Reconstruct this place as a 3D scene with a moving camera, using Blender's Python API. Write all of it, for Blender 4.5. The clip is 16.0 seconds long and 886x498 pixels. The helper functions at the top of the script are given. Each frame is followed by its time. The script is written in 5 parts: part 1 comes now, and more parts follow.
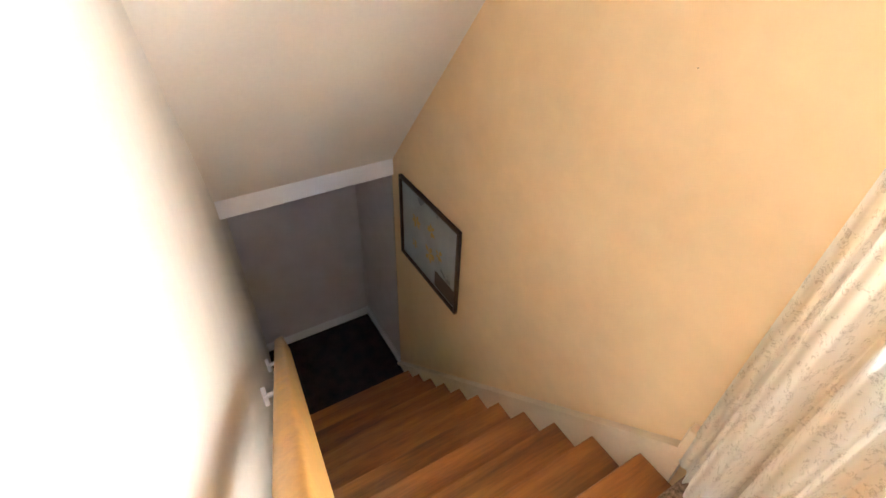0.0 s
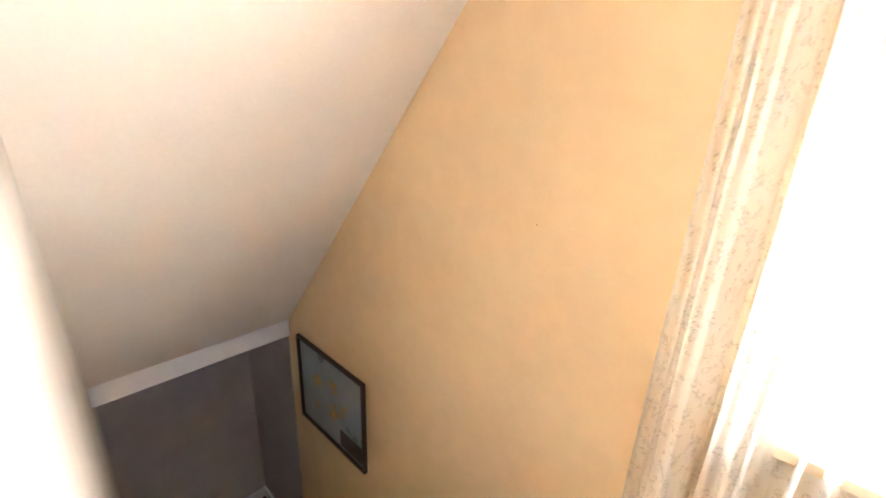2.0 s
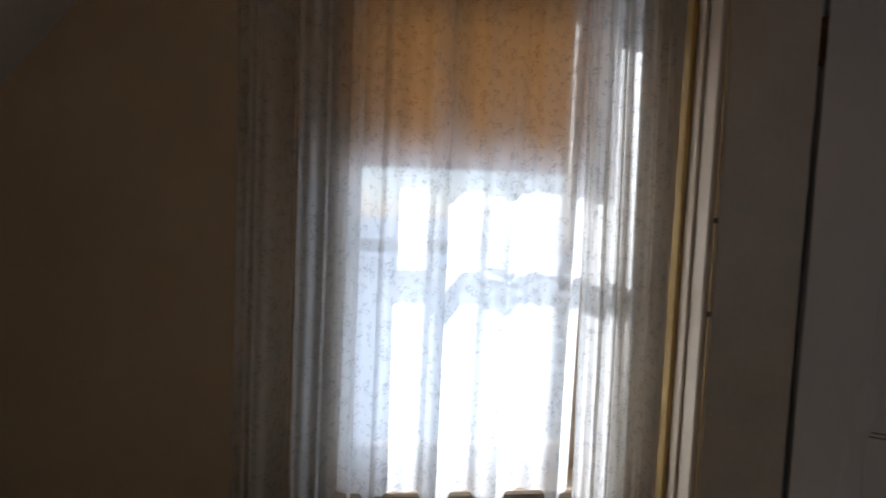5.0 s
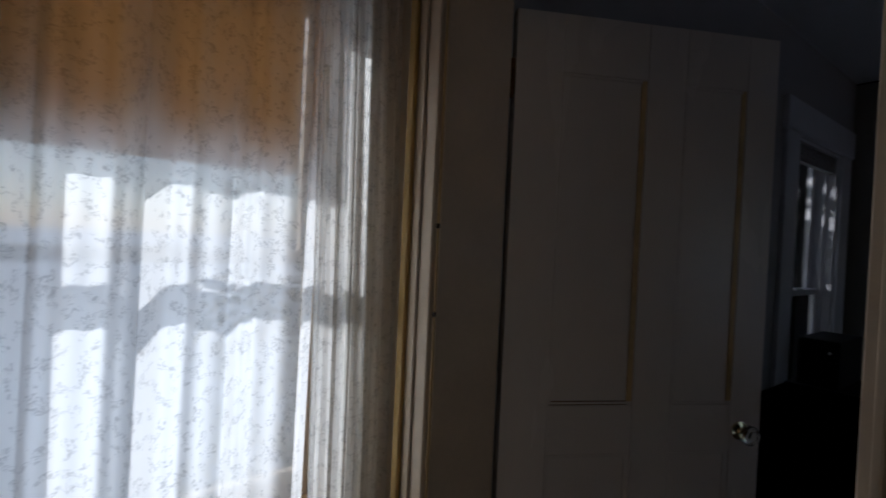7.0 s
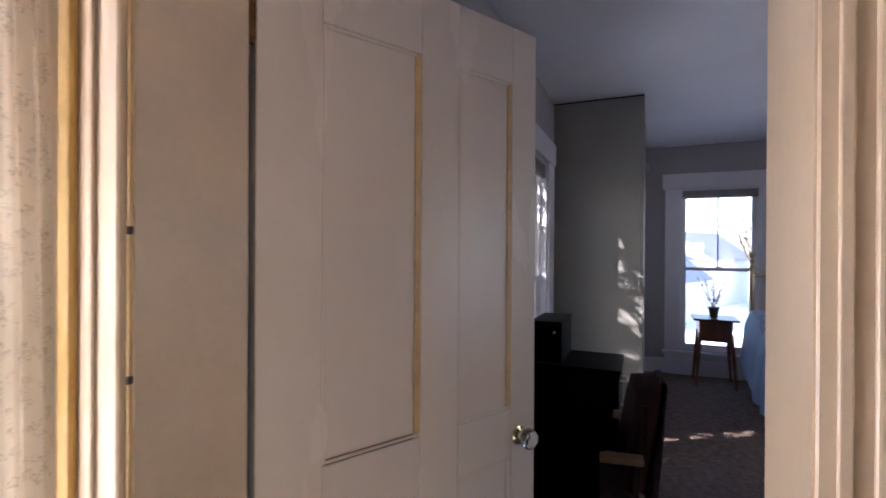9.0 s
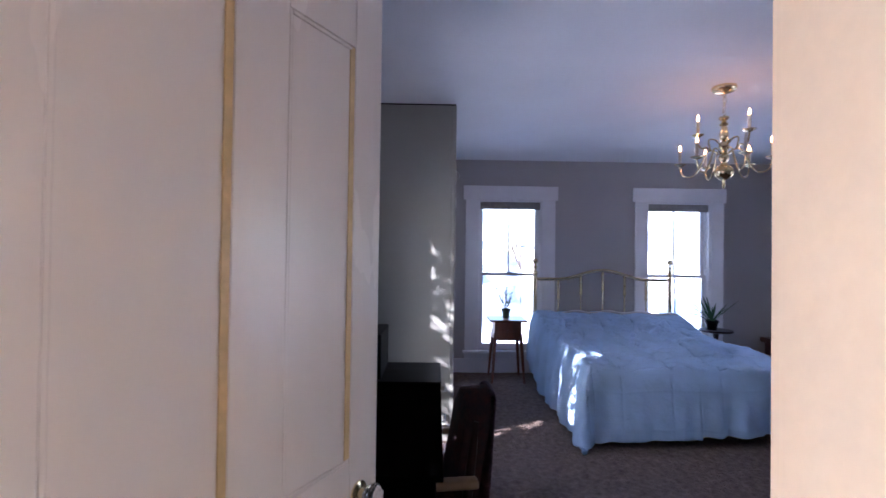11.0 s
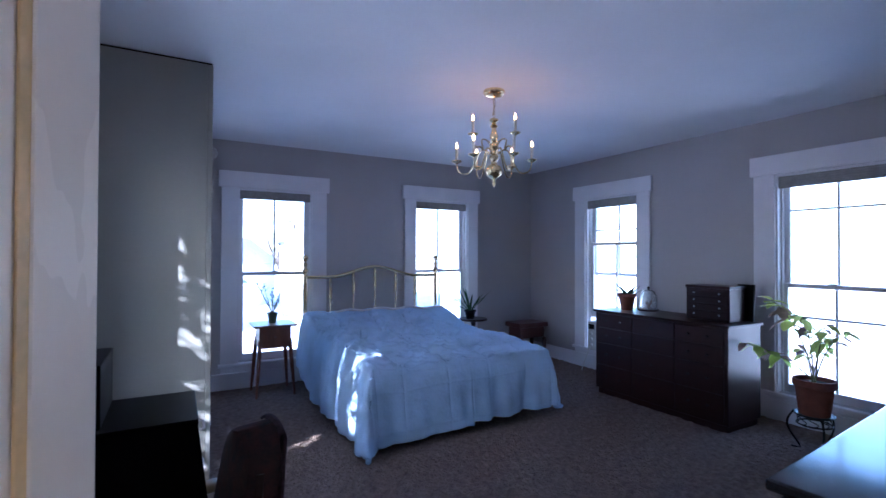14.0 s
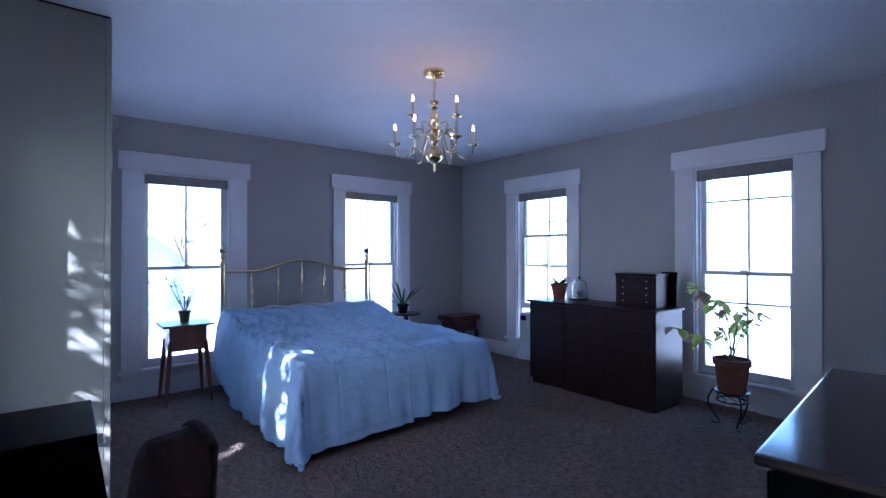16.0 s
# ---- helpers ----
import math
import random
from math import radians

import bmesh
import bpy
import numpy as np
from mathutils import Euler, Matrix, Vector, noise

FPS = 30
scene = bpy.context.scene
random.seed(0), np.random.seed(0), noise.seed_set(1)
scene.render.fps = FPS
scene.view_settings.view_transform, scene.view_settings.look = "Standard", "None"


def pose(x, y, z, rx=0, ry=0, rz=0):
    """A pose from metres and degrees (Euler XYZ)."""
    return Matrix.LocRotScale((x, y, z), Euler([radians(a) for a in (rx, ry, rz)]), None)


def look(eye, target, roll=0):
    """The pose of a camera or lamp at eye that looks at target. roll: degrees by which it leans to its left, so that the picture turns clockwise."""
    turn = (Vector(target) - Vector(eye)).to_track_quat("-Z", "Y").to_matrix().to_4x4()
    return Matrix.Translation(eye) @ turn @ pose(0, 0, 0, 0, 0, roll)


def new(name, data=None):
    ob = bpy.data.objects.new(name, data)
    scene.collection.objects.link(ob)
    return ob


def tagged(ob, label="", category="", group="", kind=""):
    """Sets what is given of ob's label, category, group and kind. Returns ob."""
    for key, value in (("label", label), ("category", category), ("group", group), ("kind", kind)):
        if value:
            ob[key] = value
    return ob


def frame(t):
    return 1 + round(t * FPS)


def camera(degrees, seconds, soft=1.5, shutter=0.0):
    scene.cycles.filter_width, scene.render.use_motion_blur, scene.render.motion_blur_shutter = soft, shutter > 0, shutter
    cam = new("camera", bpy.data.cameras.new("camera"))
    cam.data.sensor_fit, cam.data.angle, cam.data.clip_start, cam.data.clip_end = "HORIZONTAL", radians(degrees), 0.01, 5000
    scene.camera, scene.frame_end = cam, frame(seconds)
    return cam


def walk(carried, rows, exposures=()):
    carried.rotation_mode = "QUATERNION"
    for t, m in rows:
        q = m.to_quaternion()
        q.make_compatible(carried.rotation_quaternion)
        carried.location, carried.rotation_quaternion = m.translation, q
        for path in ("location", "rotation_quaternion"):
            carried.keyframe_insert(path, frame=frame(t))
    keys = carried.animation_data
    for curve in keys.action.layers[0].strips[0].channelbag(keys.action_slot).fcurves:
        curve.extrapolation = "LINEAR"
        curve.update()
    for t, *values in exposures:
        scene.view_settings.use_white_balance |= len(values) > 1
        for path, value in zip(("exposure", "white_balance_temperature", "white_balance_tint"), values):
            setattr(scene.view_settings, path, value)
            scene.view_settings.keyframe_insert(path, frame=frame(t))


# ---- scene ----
cam = camera(86.3, 16.0, soft=1.5, shutter=0.4)
PATH = [
    (0, (0.696, -0.887, 1.285), (-0.13, -2.214, 0.036), 1.9),
    (0.5, (0.709, -0.875, 1.301), (-0.202, -2.24, 0.157), 2.8),
    (1, (0.725, -0.855, 1.319), (-0.321, -2.239, 0.324), 3.5),
    (1.5, (0.757, -0.829, 1.336), (-0.44, -2.196, 0.5), 3.1),
    (2, (0.772, -0.793, 1.351), (-0.565, -2.111, 0.659), 2.1),
    (2.5, (0.81, -0.753, 1.379), (-0.688, -1.953, 0.817), 1.9),
    (3, (0.839, -0.708, 1.421), (-0.804, -1.757, 0.973), 1.5),
    (3.5, (0.894, -0.674, 1.45), (-0.888, -1.513, 1.103), 1.5),
    (4, (0.961, -0.702, 1.415), (-0.972, -1.169, 1.203), 2.0),
    (4.5, (0.98, -0.719, 1.419), (-1.012, -0.79, 1.256), 2.1),
    (4.7, (0.975, -0.707, 1.425), (-1.018, -0.669, 1.273), 2.0),
    (7, (0.882, -0.647, 1.398), (-0.72, 0.55, 1.369), 2.6),
    (7.5, (0.842, -0.604, 1.398), (-0.572, 0.807, 1.391), 2.2),
    (8, (0.778, -0.545, 1.405), (-0.448, 1.036, 1.395), 1.2),
    (8.5, (0.698, -0.488, 1.408), (-0.297, 1.247, 1.402), 0.5),
    (9, (0.648, -0.429, 1.413), (-0.142, 1.408, 1.409), 0.3),
    (9.2, (0.632, -0.407, 1.42), (-0.068, 1.462, 1.41), 0.6),
    (11.5, (0.478, -0.128, 1.42), (0.682, 1.861, 1.447), 0.2),
    (12, (0.484, -0.071, 1.415), (0.86, 1.893, 1.434), -0.3),
    (12.5, (0.467, -0.008, 1.434), (1.027, 1.912, 1.44), -0.5),
    (13, (0.457, 0.046, 1.424), (1.187, 1.908, 1.433), -0.5),
    (13.5, (0.449, 0.11, 1.414), (1.319, 1.91, 1.429), -0.3),
    (14, (0.44, 0.199, 1.404), (1.424, 1.94, 1.427), 0.2),
    (14.5, (0.42, 0.262, 1.376), (1.513, 1.937, 1.41), 0.5),
    (15, (0.411, 0.326, 1.372), (1.591, 1.941, 1.396), 0.6),
    (15.5, (0.418, 0.381, 1.357), (1.648, 1.958, 1.373), 0.3),
    (16, (0.435, 0.403, 1.333), (1.688, 1.962, 1.349), -0.1),
]
EXPOSURES = [
    (0.0, 5.0, 5900, 8),
    (2.0, 4.9, 5900, 9),
    (2.8, 4.6, 5900, 10),
    (3.5, 3.5, 5900, 10),
    (4.0, 2.35, 5800, 10),
    (4.5, 1.0, 5500, 10),
    (5.3, -0.4, 5300, 10),
    (6.3, -1.0, 5200, 10),
    (7.3, -0.85, 5500, 10),
    (8.0, -0.35, 5600, 10),
    (8.5, 1.2, 5850, 12),
    (9.0, 2.35, 5900, 20),
    (11.4, 3.05, 5250, 22),
    (13.0, 3.02, 4900, 18),
    (16.0, 2.93, 4650, 15),
]
walk(cam, [(t, look(eye, target, roll)) for t, eye, target, roll in PATH], EXPOSURES)

# ---------------------------------------------------------------- sky and sun
SUN_WAY = Vector((0.742, 0.446, -0.5)).normalized()
world = bpy.data.worlds.new("sky")
scene.world = world
world.use_nodes = True
wn = world.node_tree.nodes
sky = wn.new("ShaderNodeTexSky")
sky.sky_type = "NISHITA"
sky.sun_disc = False
sky.sun_elevation = radians(30)
sky.sun_rotation = radians(239)
wn["Background"].inputs["Strength"].default_value = 0.15
world.node_tree.links.new(sky.outputs[0], wn["Background"].inputs["Color"])
sun = new("sun", bpy.data.lights.new("sun", "SUN"))
sun.data.energy, sun.data.angle, sun.data.color = 5.0, radians(0.5), (1.0, 0.93, 0.84)
sun.matrix_world = look((-20, -12, 14), Vector((-20, -12, 14)) + SUN_WAY)

# area lamp added in the landing window opening, standing in for light from the open sky
day = new("window_sky_fill", bpy.data.lights.new("window_sky_fill", "AREA"))
day.data.shape, day.data.size, day.data.size_y = "RECTANGLE", 1.3, 0.74
day.data.energy, day.data.color = 4.0, (0.9, 0.95, 1.0)
day.matrix_world = look((-0.456, -0.4725, 1.38), (1.0, -0.4725, 1.38), 90)


# ---------------------------------------------------------------- materials
def make_material(name, color, rough=0.6, metal=0.0, vary=0.12, scale=6.0, fine=80.0, bump=0.1, bump_scale=60.0,
                  stretch=(1, 1, 1), tint=None, spec=0.5, coat=0.0, depth=0.004):
    """Principled surface with colour variation at two scales and a fine relief, in object space."""
    m = bpy.data.materials.new(name)
    m.use_nodes = True
    n, l = m.node_tree.nodes, m.node_tree.links
    p = n["Principled BSDF"]
    p.inputs["Roughness"].default_value = rough
    p.inputs["Metallic"].default_value = metal
    p.inputs["Specular IOR Level"].default_value = spec
    p.inputs["Coat Weight"].default_value = coat
    tc = n.new("ShaderNodeTexCoord")
    mp = n.new("ShaderNodeMapping")
    mp.inputs["Scale"].default_value = stretch
    l.new(tc.outputs["Object"], mp.inputs["Vector"])
    big = n.new("ShaderNodeTexNoise")
    big.inputs["Scale"].default_value, big.inputs["Detail"].default_value = scale, 4
    small = n.new("ShaderNodeTexNoise")
    small.inputs["Scale"].default_value, small.inputs["Detail"].default_value = fine, 3
    for t in (big, small):
        l.new(mp.outputs[0], t.inputs["Vector"])
    mix = n.new("ShaderNodeMath")
    mix.operation = "MULTIPLY_ADD"
    mix.inputs[1].default_value = 0.35
    l.new(small.outputs["Fac"], mix.inputs[0])
    l.new(big.outputs["Fac"], mix.inputs[2])
    ramp = n.new("ShaderNodeValToRGB")
    a, b = ramp.color_ramp.elements
    a.position, b.position = 0.42, 0.95
    dark = tint or tuple(c * (1 - 2 * vary) for c in color)
    a.color, b.color = (*dark, 1), (*(min(1, c * (1 + vary)) for c in color), 1)
    l.new(mix.outputs[0], ramp.inputs["Fac"])
    l.new(ramp.outputs["Color"], p.inputs["Base Color"])
    rr = n.new("ShaderNodeMapRange")
    rr.inputs["To Min"].default_value, rr.inputs["To Max"].default_value = max(0.02, rough - 0.08), min(1, rough + 0.08)
    l.new(big.outputs["Fac"], rr.inputs["Value"])
    l.new(rr.outputs[0], p.inputs["Roughness"])
    if bump:
        bt = n.new("ShaderNodeTexNoise")
        bt.inputs["Scale"].default_value, bt.inputs["Detail"].default_value = bump_scale, 4
        l.new(mp.outputs[0], bt.inputs["Vector"])
        bp = n.new("ShaderNodeBump")
        bp.inputs["Strength"].default_value, bp.inputs["Distance"].default_value = bump, depth
        l.new(bt.outputs["Fac"], bp.inputs["Height"])
        l.new(bp.outputs[0], p.inputs["Normal"])
    return m


def lace_material(name, color, thin, thick, scale):
    """Sheer net with denser woven sprigs."""
    m = bpy.data.materials.new(name)
    m.use_nodes = True
    n, l = m.node_tree.nodes, m.node_tree.links
    n.remove(n["Principled BSDF"])
    out = n["Material Output"]
    tc = n.new("ShaderNodeTexCoord")
    # curling outlines of sprigs, gathered in clusters
    noi = n.new("ShaderNodeTexNoise")
    noi.inputs["Scale"].default_value, noi.inputs["Detail"].default_value, noi.inputs["Distortion"].default_value = scale, 2, 1.2
    l.new(tc.outputs["Object"], noi.inputs["Vector"])
    line = n.new("ShaderNodeMath")
    line.operation = "SUBTRACT"
    line.inputs[1].default_value = 0.5
    l.new(noi.outputs["Fac"], line.inputs[0])
    bend = n.new("ShaderNodeMath")
    bend.operation = "ABSOLUTE"
    l.new(line.outputs[0], bend.inputs[0])
    spread = n.new("ShaderNodeTexNoise")
    spread.inputs["Scale"].default_value, spread.inputs["Detail"].default_value = scale * 0.5, 1
    l.new(tc.outputs["Object"], spread.inputs["Vector"])
    patch = n.new("ShaderNodeMapRange")
    patch.inputs["From Min"].default_value, patch.inputs["From Max"].default_value = 0.41, 0.54
    patch.inputs["To Min"].default_value, patch.inputs["To Max"].default_value = 0.3, 0.0
    l.new(spread.outputs["Fac"], patch.inputs["Value"])
    add = n.new("ShaderNodeMath")
    l.new(bend.outputs[0], add.inputs[0])
    l.new(patch.outputs[0], add.inputs[1])
    mr = n.new("ShaderNodeMapRange")
    mr.interpolation_type = "SMOOTHSTEP"
    mr.inputs["From Min"].default_value, mr.inputs["From Max"].default_value = 0.02, 0.05
    mr.inputs["To Min"].default_value, mr.inputs["To Max"].default_value = thick, thin
    l.new(add.outputs[0], mr.inputs["Value"])
    dif, trl, trp = n.new("ShaderNodeBsdfDiffuse"), n.new("ShaderNodeBsdfTranslucent"), n.new("ShaderNodeBsdfTransparent")
    dif.inputs["Color"].default_value = trl.inputs["Color"].default_value = (*color, 1)
    cloth, lace = n.new("ShaderNodeMixShader"), n.new("ShaderNodeMixShader")
    cloth.inputs["Fac"].default_value = 0.9
    tone = n.new("ShaderNodeMix")
    tone.data_type = "RGBA"
    tone.inputs["A"].default_value, tone.inputs["B"].default_value = (*(c * 0.57 for c in color), 1), (*color, 1)
    sprig = n.new("ShaderNodeMapRange")
    sprig.inputs["From Min"].default_value, sprig.inputs["From Max"].default_value = 0.02, 0.05
    l.new(add.outputs[0], sprig.inputs["Value"])
    l.new(sprig.outputs[0], tone.inputs["Factor"])
    l.new(tone.outputs["Result"], dif.inputs["Color"])
    l.new(tone.outputs["Result"], trl.inputs["Color"])
    l.new(dif.outputs[0], cloth.inputs[1])
    l.new(trl.outputs[0], cloth.inputs[2])
    l.new(mr.outputs[0], lace.inputs["Fac"])
    l.new(trp.outputs[0], lace.inputs[1])
    l.new(cloth.outputs[0], lace.inputs[2])
    l.new(lace.outputs[0], out.inputs["Surface"])
    return m


def sheer_material(name, color, share=0.5, through_share=0.5):
    m = bpy.data.materials.new(name)
    m.use_nodes = True
    n, l = m.node_tree.nodes, m.node_tree.links
    n.remove(n["Principled BSDF"])
    tc, noi, ramp = n.new("ShaderNodeTexCoord"), n.new("ShaderNodeTexNoise"), n.new("ShaderNodeValToRGB")
    noi.inputs["Scale"].default_value, noi.inputs["Detail"].default_value = 14, 5
    l.new(tc.outputs["Object"], noi.inputs["Vector"])
    a, b = ramp.color_ramp.elements
    a.position, b.position = 0.3, 0.8
    a.color, b.color = (*(c * 0.8 for c in color), 1), (*color, 1)
    l.new(noi.outputs["Fac"], ramp.inputs["Fac"])
    dif, trl, mix = n.new("ShaderNodeBsdfDiffuse"), n.new("ShaderNodeBsdfTranslucent"), n.new("ShaderNodeMixShader")
    l.new(ramp.outputs[0], dif.inputs["Color"])
    l.new(ramp.outputs[0], trl.inputs["Color"])
    mix.inputs["Fac"].default_value = through_share
    l.new(dif.outputs[0], mix.inputs[1])
    l.new(trl.outputs[0], mix.inputs[2])
    l.new(mix.outputs[0], n["Material Output"].inputs["Surface"])
    return m


def glass_material(name, rough=0.0):
    m = bpy.data.materials.new(name)
    m.use_nodes = True
    p = m.node_tree.nodes["Principled BSDF"]
    p.inputs["Transmission Weight"].default_value = 1.0
    p.inputs["Roughness"].default_value = rough
    p.inputs["IOR"].default_value = 1.45
    p.inputs["Base Color"].default_value = (0.97, 0.99, 0.99, 1)
    return m


def pane_material(name):
    m = bpy.data.materials.new(name)
    m.use_nodes = True
    n, l = m.node_tree.nodes, m.node_tree.links
    n.remove(n["Principled BSDF"])
    tr, gl, mix, fr = n.new("ShaderNodeBsdfTransparent"), n.new("ShaderNodeBsdfGlossy"), n.new("ShaderNodeMixShader"), n.new("ShaderNodeFresnel")
    gl.inputs["Roughness"].default_value = 0.02
    fr.inputs["IOR"].default_value = 1.25
    l.new(fr.outputs[0], mix.inputs["Fac"])
    l.new(tr.outputs[0], mix.inputs[1])
    l.new(gl.outputs[0], mix.inputs[2])
    l.new(mix.outputs[0], n["Material Output"].inputs["Surface"])
    return m


def glow_material(name, color, strength):
    m = bpy.data.materials.new(name)
    m.use_nodes = True
    p = m.node_tree.nodes["Principled BSDF"]
    p.inputs["Emission Color"].default_value = (*color, 1)
    p.inputs["Emission Strength"].default_value = strength
    p.inputs["Base Color"].default_value = (0.9, 0.85, 0.7, 1)
    return m


M_TAN = make_material("tan wall paint", (0.8, 0.57, 0.32), 0.5, vary=0.06, scale=1.6, fine=14, bump=0.25, bump_scale=35)
M_STAIR_CEIL = make_material("stair ceiling paint", (0.78, 0.7, 0.62), 0.7, vary=0.04, scale=2, bump=0.15, bump_scale=30)
M_CREAM = make_material("cream plaster", (0.78, 0.71, 0.62), 0.5, vary=0.05, scale=3, bump=0.3, bump_scale=12, depth=0.01)
M_PARTITION = make_material("pale partition plaster", (0.66, 0.6, 0.53), 0.55, vary=0.06, scale=3, bump=0.3, bump_scale=12, depth=0.01)
M_LOWER = make_material("lavender lower wall paint", (0.55, 0.5, 0.52), 0.6, vary=0.05)
M_TRIM = make_material("old cream gloss trim paint", (0.75, 0.6, 0.43), 0.32, vary=0.05, scale=5, fine=60, bump=0.12, bump_scale=50)
M_DOOR = make_material("cream gloss door paint", (0.92, 0.83, 0.74), 0.26, vary=0.018, scale=4, fine=40, bump=0.12, bump_scale=40, stretch=(1, 1, 0.3))
M_YELLOWED = make_material("yellowed paint edge", (0.8, 0.57, 0.27), 0.4, vary=0.12, scale=9)
M_CORNER_SHADE = make_material("ochre trim in corner shade", (0.56, 0.36, 0.1), 0.45, vary=0.1, scale=9)
M_JOINT = make_material("shadowed panel joint", (0.3, 0.2, 0.13), 0.7, vary=0.3, scale=20)
M_RUST = make_material("rusty brass", (0.22, 0.1, 0.03), 0.5, 0.7, vary=0.3, scale=40)
M_WALL = make_material("grey bedroom wall paint", (0.415, 0.39, 0.385), 0.65, vary=0.03, scale=2, bump=0.12, bump_scale=45)
M_CLOSET = make_material("warm grey closet paint", (0.32, 0.31, 0.275), 0.65, vary=0.03, scale=2, bump=0.12, bump_scale=45)
M_CEIL = make_material("white ceiling paint", (0.82, 0.82, 0.85), 0.7, vary=0.03, scale=1.5, bump=0.15, bump_scale=25)
M_WHITE = make_material("white trim paint", (0.76, 0.74, 0.76), 0.38, vary=0.03, scale=5, bump=0.06)
M_CARPET = make_material("grey brown carpet", (0.225, 0.162, 0.132), 0.95, vary=0.2, scale=24, fine=90, bump=1.0, bump_scale=48, spec=0.1, depth=0.035)
M_HALLCARPET = make_material("speckled brown carpet", (0.3, 0.2, 0.14), 0.95, vary=0.4, scale=90, fine=300, bump=1.0, bump_scale=260, spec=0.1, depth=0.01)
M_TREAD = make_material("varnished stair wood", (0.35, 0.125, 0.027), 0.32, vary=0.3, scale=4, fine=30, bump=0.1, stretch=(0.4, 4, 4), coat=0.2)
M_RISER = make_material("varnished riser wood", (0.24, 0.08, 0.02), 0.4, vary=0.25, scale=4, fine=30, bump=0.1, stretch=(0.4, 4, 4))
M_RAIL = make_material("golden oak rail", (0.5, 0.26, 0.07), 0.35, vary=0.15, scale=5, fine=40, bump=0.08, stretch=(4, 0.5, 4), coat=0.2)
M_LOWFLOOR = make_material("dark patterned rug", (0.022, 0.014, 0.01), 0.9, vary=0.5, scale=12, bump=0.6, bump_scale=120)
M_LACE = lace_material("cream lace", (0.95, 0.94, 0.91), 0.78, 0.97, 85)
M_SHADE = sheer_material("tan roller shade", (0.58, 0.39, 0.2), through_share=0.6)
M_BLIND = make_material("grey pleated blind", (0.3, 0.28, 0.26), 0.8, vary=0.1, scale=20)
M_PANE = pane_material("window glass")
M_GLASS = glass_material("clear glass")
M_HAZE = glass_material("hazy old glass", 0.22)
M_BRASS = make_material("polished brass", (0.78, 0.64, 0.38), 0.14, 1.0, vary=0.06, scale=14, bump=0.0)
M_STEEL = make_material("steel", (0.6, 0.6, 0.6), 0.3, 1.0, vary=0.08, bump=0.0)
M_IRON = make_material("black wrought iron", (0.02, 0.02, 0.022), 0.45, 0.6, vary=0.2, bump=0.1)
M_COMFORT = make_material("blue cotton comforter", (0.45, 0.6, 0.83), 0.85, vary=0.07, scale=5, fine=200, bump=0.5, bump_scale=22, spec=0.2, depth=0.012)
M_SHEET = make_material("white cotton", (0.75, 0.72, 0.76), 0.9, vary=0.05, bump=0.3, bump_scale=40)
M_MAHOG = make_material("dark mahogany veneer", (0.024, 0.0075, 0.006), 0.36, vary=0.14, scale=3, fine=30, bump=0.03, stretch=(1, 0.3, 6), spec=0.28)
M_LACQUER = make_material("polished dark lacquer", (0.016, 0.009, 0.008), 0.14, vary=0.1, scale=1.5, bump=0.0, spec=1.0)
M_MATTBLACK = make_material("dull black laminate", (0.002, 0.002, 0.002), 0.7, vary=0.2, scale=6, bump=0.02, spec=0.0)
M_CHERRY = make_material("reddish cherry wood", (0.2, 0.07, 0.035), 0.35, vary=0.25, scale=4, fine=40, bump=0.06, stretch=(4, 4, 0.5))
M_DARKRED = make_material("dark red stained wood", (0.085, 0.026, 0.02), 0.4, vary=0.2, scale=5, bump=0.03)
M_BLACK = make_material("black lacquer", (0.005, 0.005, 0.006), 0.4, vary=0.05, scale=2, bump=0.0, spec=0.04)
M_FABRIC = make_material("dark red patterned upholstery", (0.04, 0.012, 0.011), 0.9, vary=0.7, scale=30, fine=90, bump=0.5, bump_scale=150, tint=(0.008, 0.007, 0.011))
M_CHAIRWOOD = make_material("oak arm", (0.3, 0.18, 0.1), 0.4, vary=0.15, scale=6, stretch=(3, 0.5, 3))
M_TERRA = make_material("terracotta", (0.23, 0.08, 0.05), 0.85, vary=0.15, scale=12, bump=0.2)
M_SOIL = make_material("potting soil", (0.03, 0.02, 0.015), 1.0, vary=0.4, scale=60, bump=1.0, bump_scale=120)
M_LEAF = sheer_material("green leaf", (0.58, 0.68, 0.2), through_share=0.72)
M_DARKLEAF = sheer_material("dark green leaf", (0.05, 0.1, 0.05), through_share=0.2)
M_DRYLEAF = sheer_material("pale dry leaf", (0.45, 0.33, 0.28), through_share=0.5)
M_STEM = make_material("green brown stem", (0.16, 0.16, 0.06), 0.7, vary=0.2)
M_CERAMIC = make_material("green glazed ceramic", (0.1, 0.14, 0.07), 0.3, vary=0.15)
M_BULB = glow_material("lit bulb", (1.0, 0.42, 0.13), 10.0)
M_CANDLE = make_material("grey ivory candle sleeve", (0.6, 0.56, 0.5), 0.5, vary=0.05, bump=0.0)
M_PICTURE = make_material("pale grey print", (0.33, 0.36, 0.38), 0.3, vary=0.12, scale=6)
M_FLOWER = make_material("ochre flower print", (0.5, 0.33, 0.08), 0.4, vary=0.2)
M_DARKPRINT = make_material("dark brown print", (0.06, 0.035, 0.02), 0.4, vary=0.2)
M_PLASTIC = make_material("off white plastic", (0.62, 0.6, 0.54), 0.5, vary=0.04, bump=0.0)
M_SNOW = make_material("sunlit snow and pale ground", (0.75, 0.76, 0.78), 0.9, vary=0.1, scale=0.3, fine=3, bump=0.2, bump_scale=2)
M_SIDING = make_material("pale grey siding", (0.68, 0.7, 0.73), 0.8, vary=0.06)
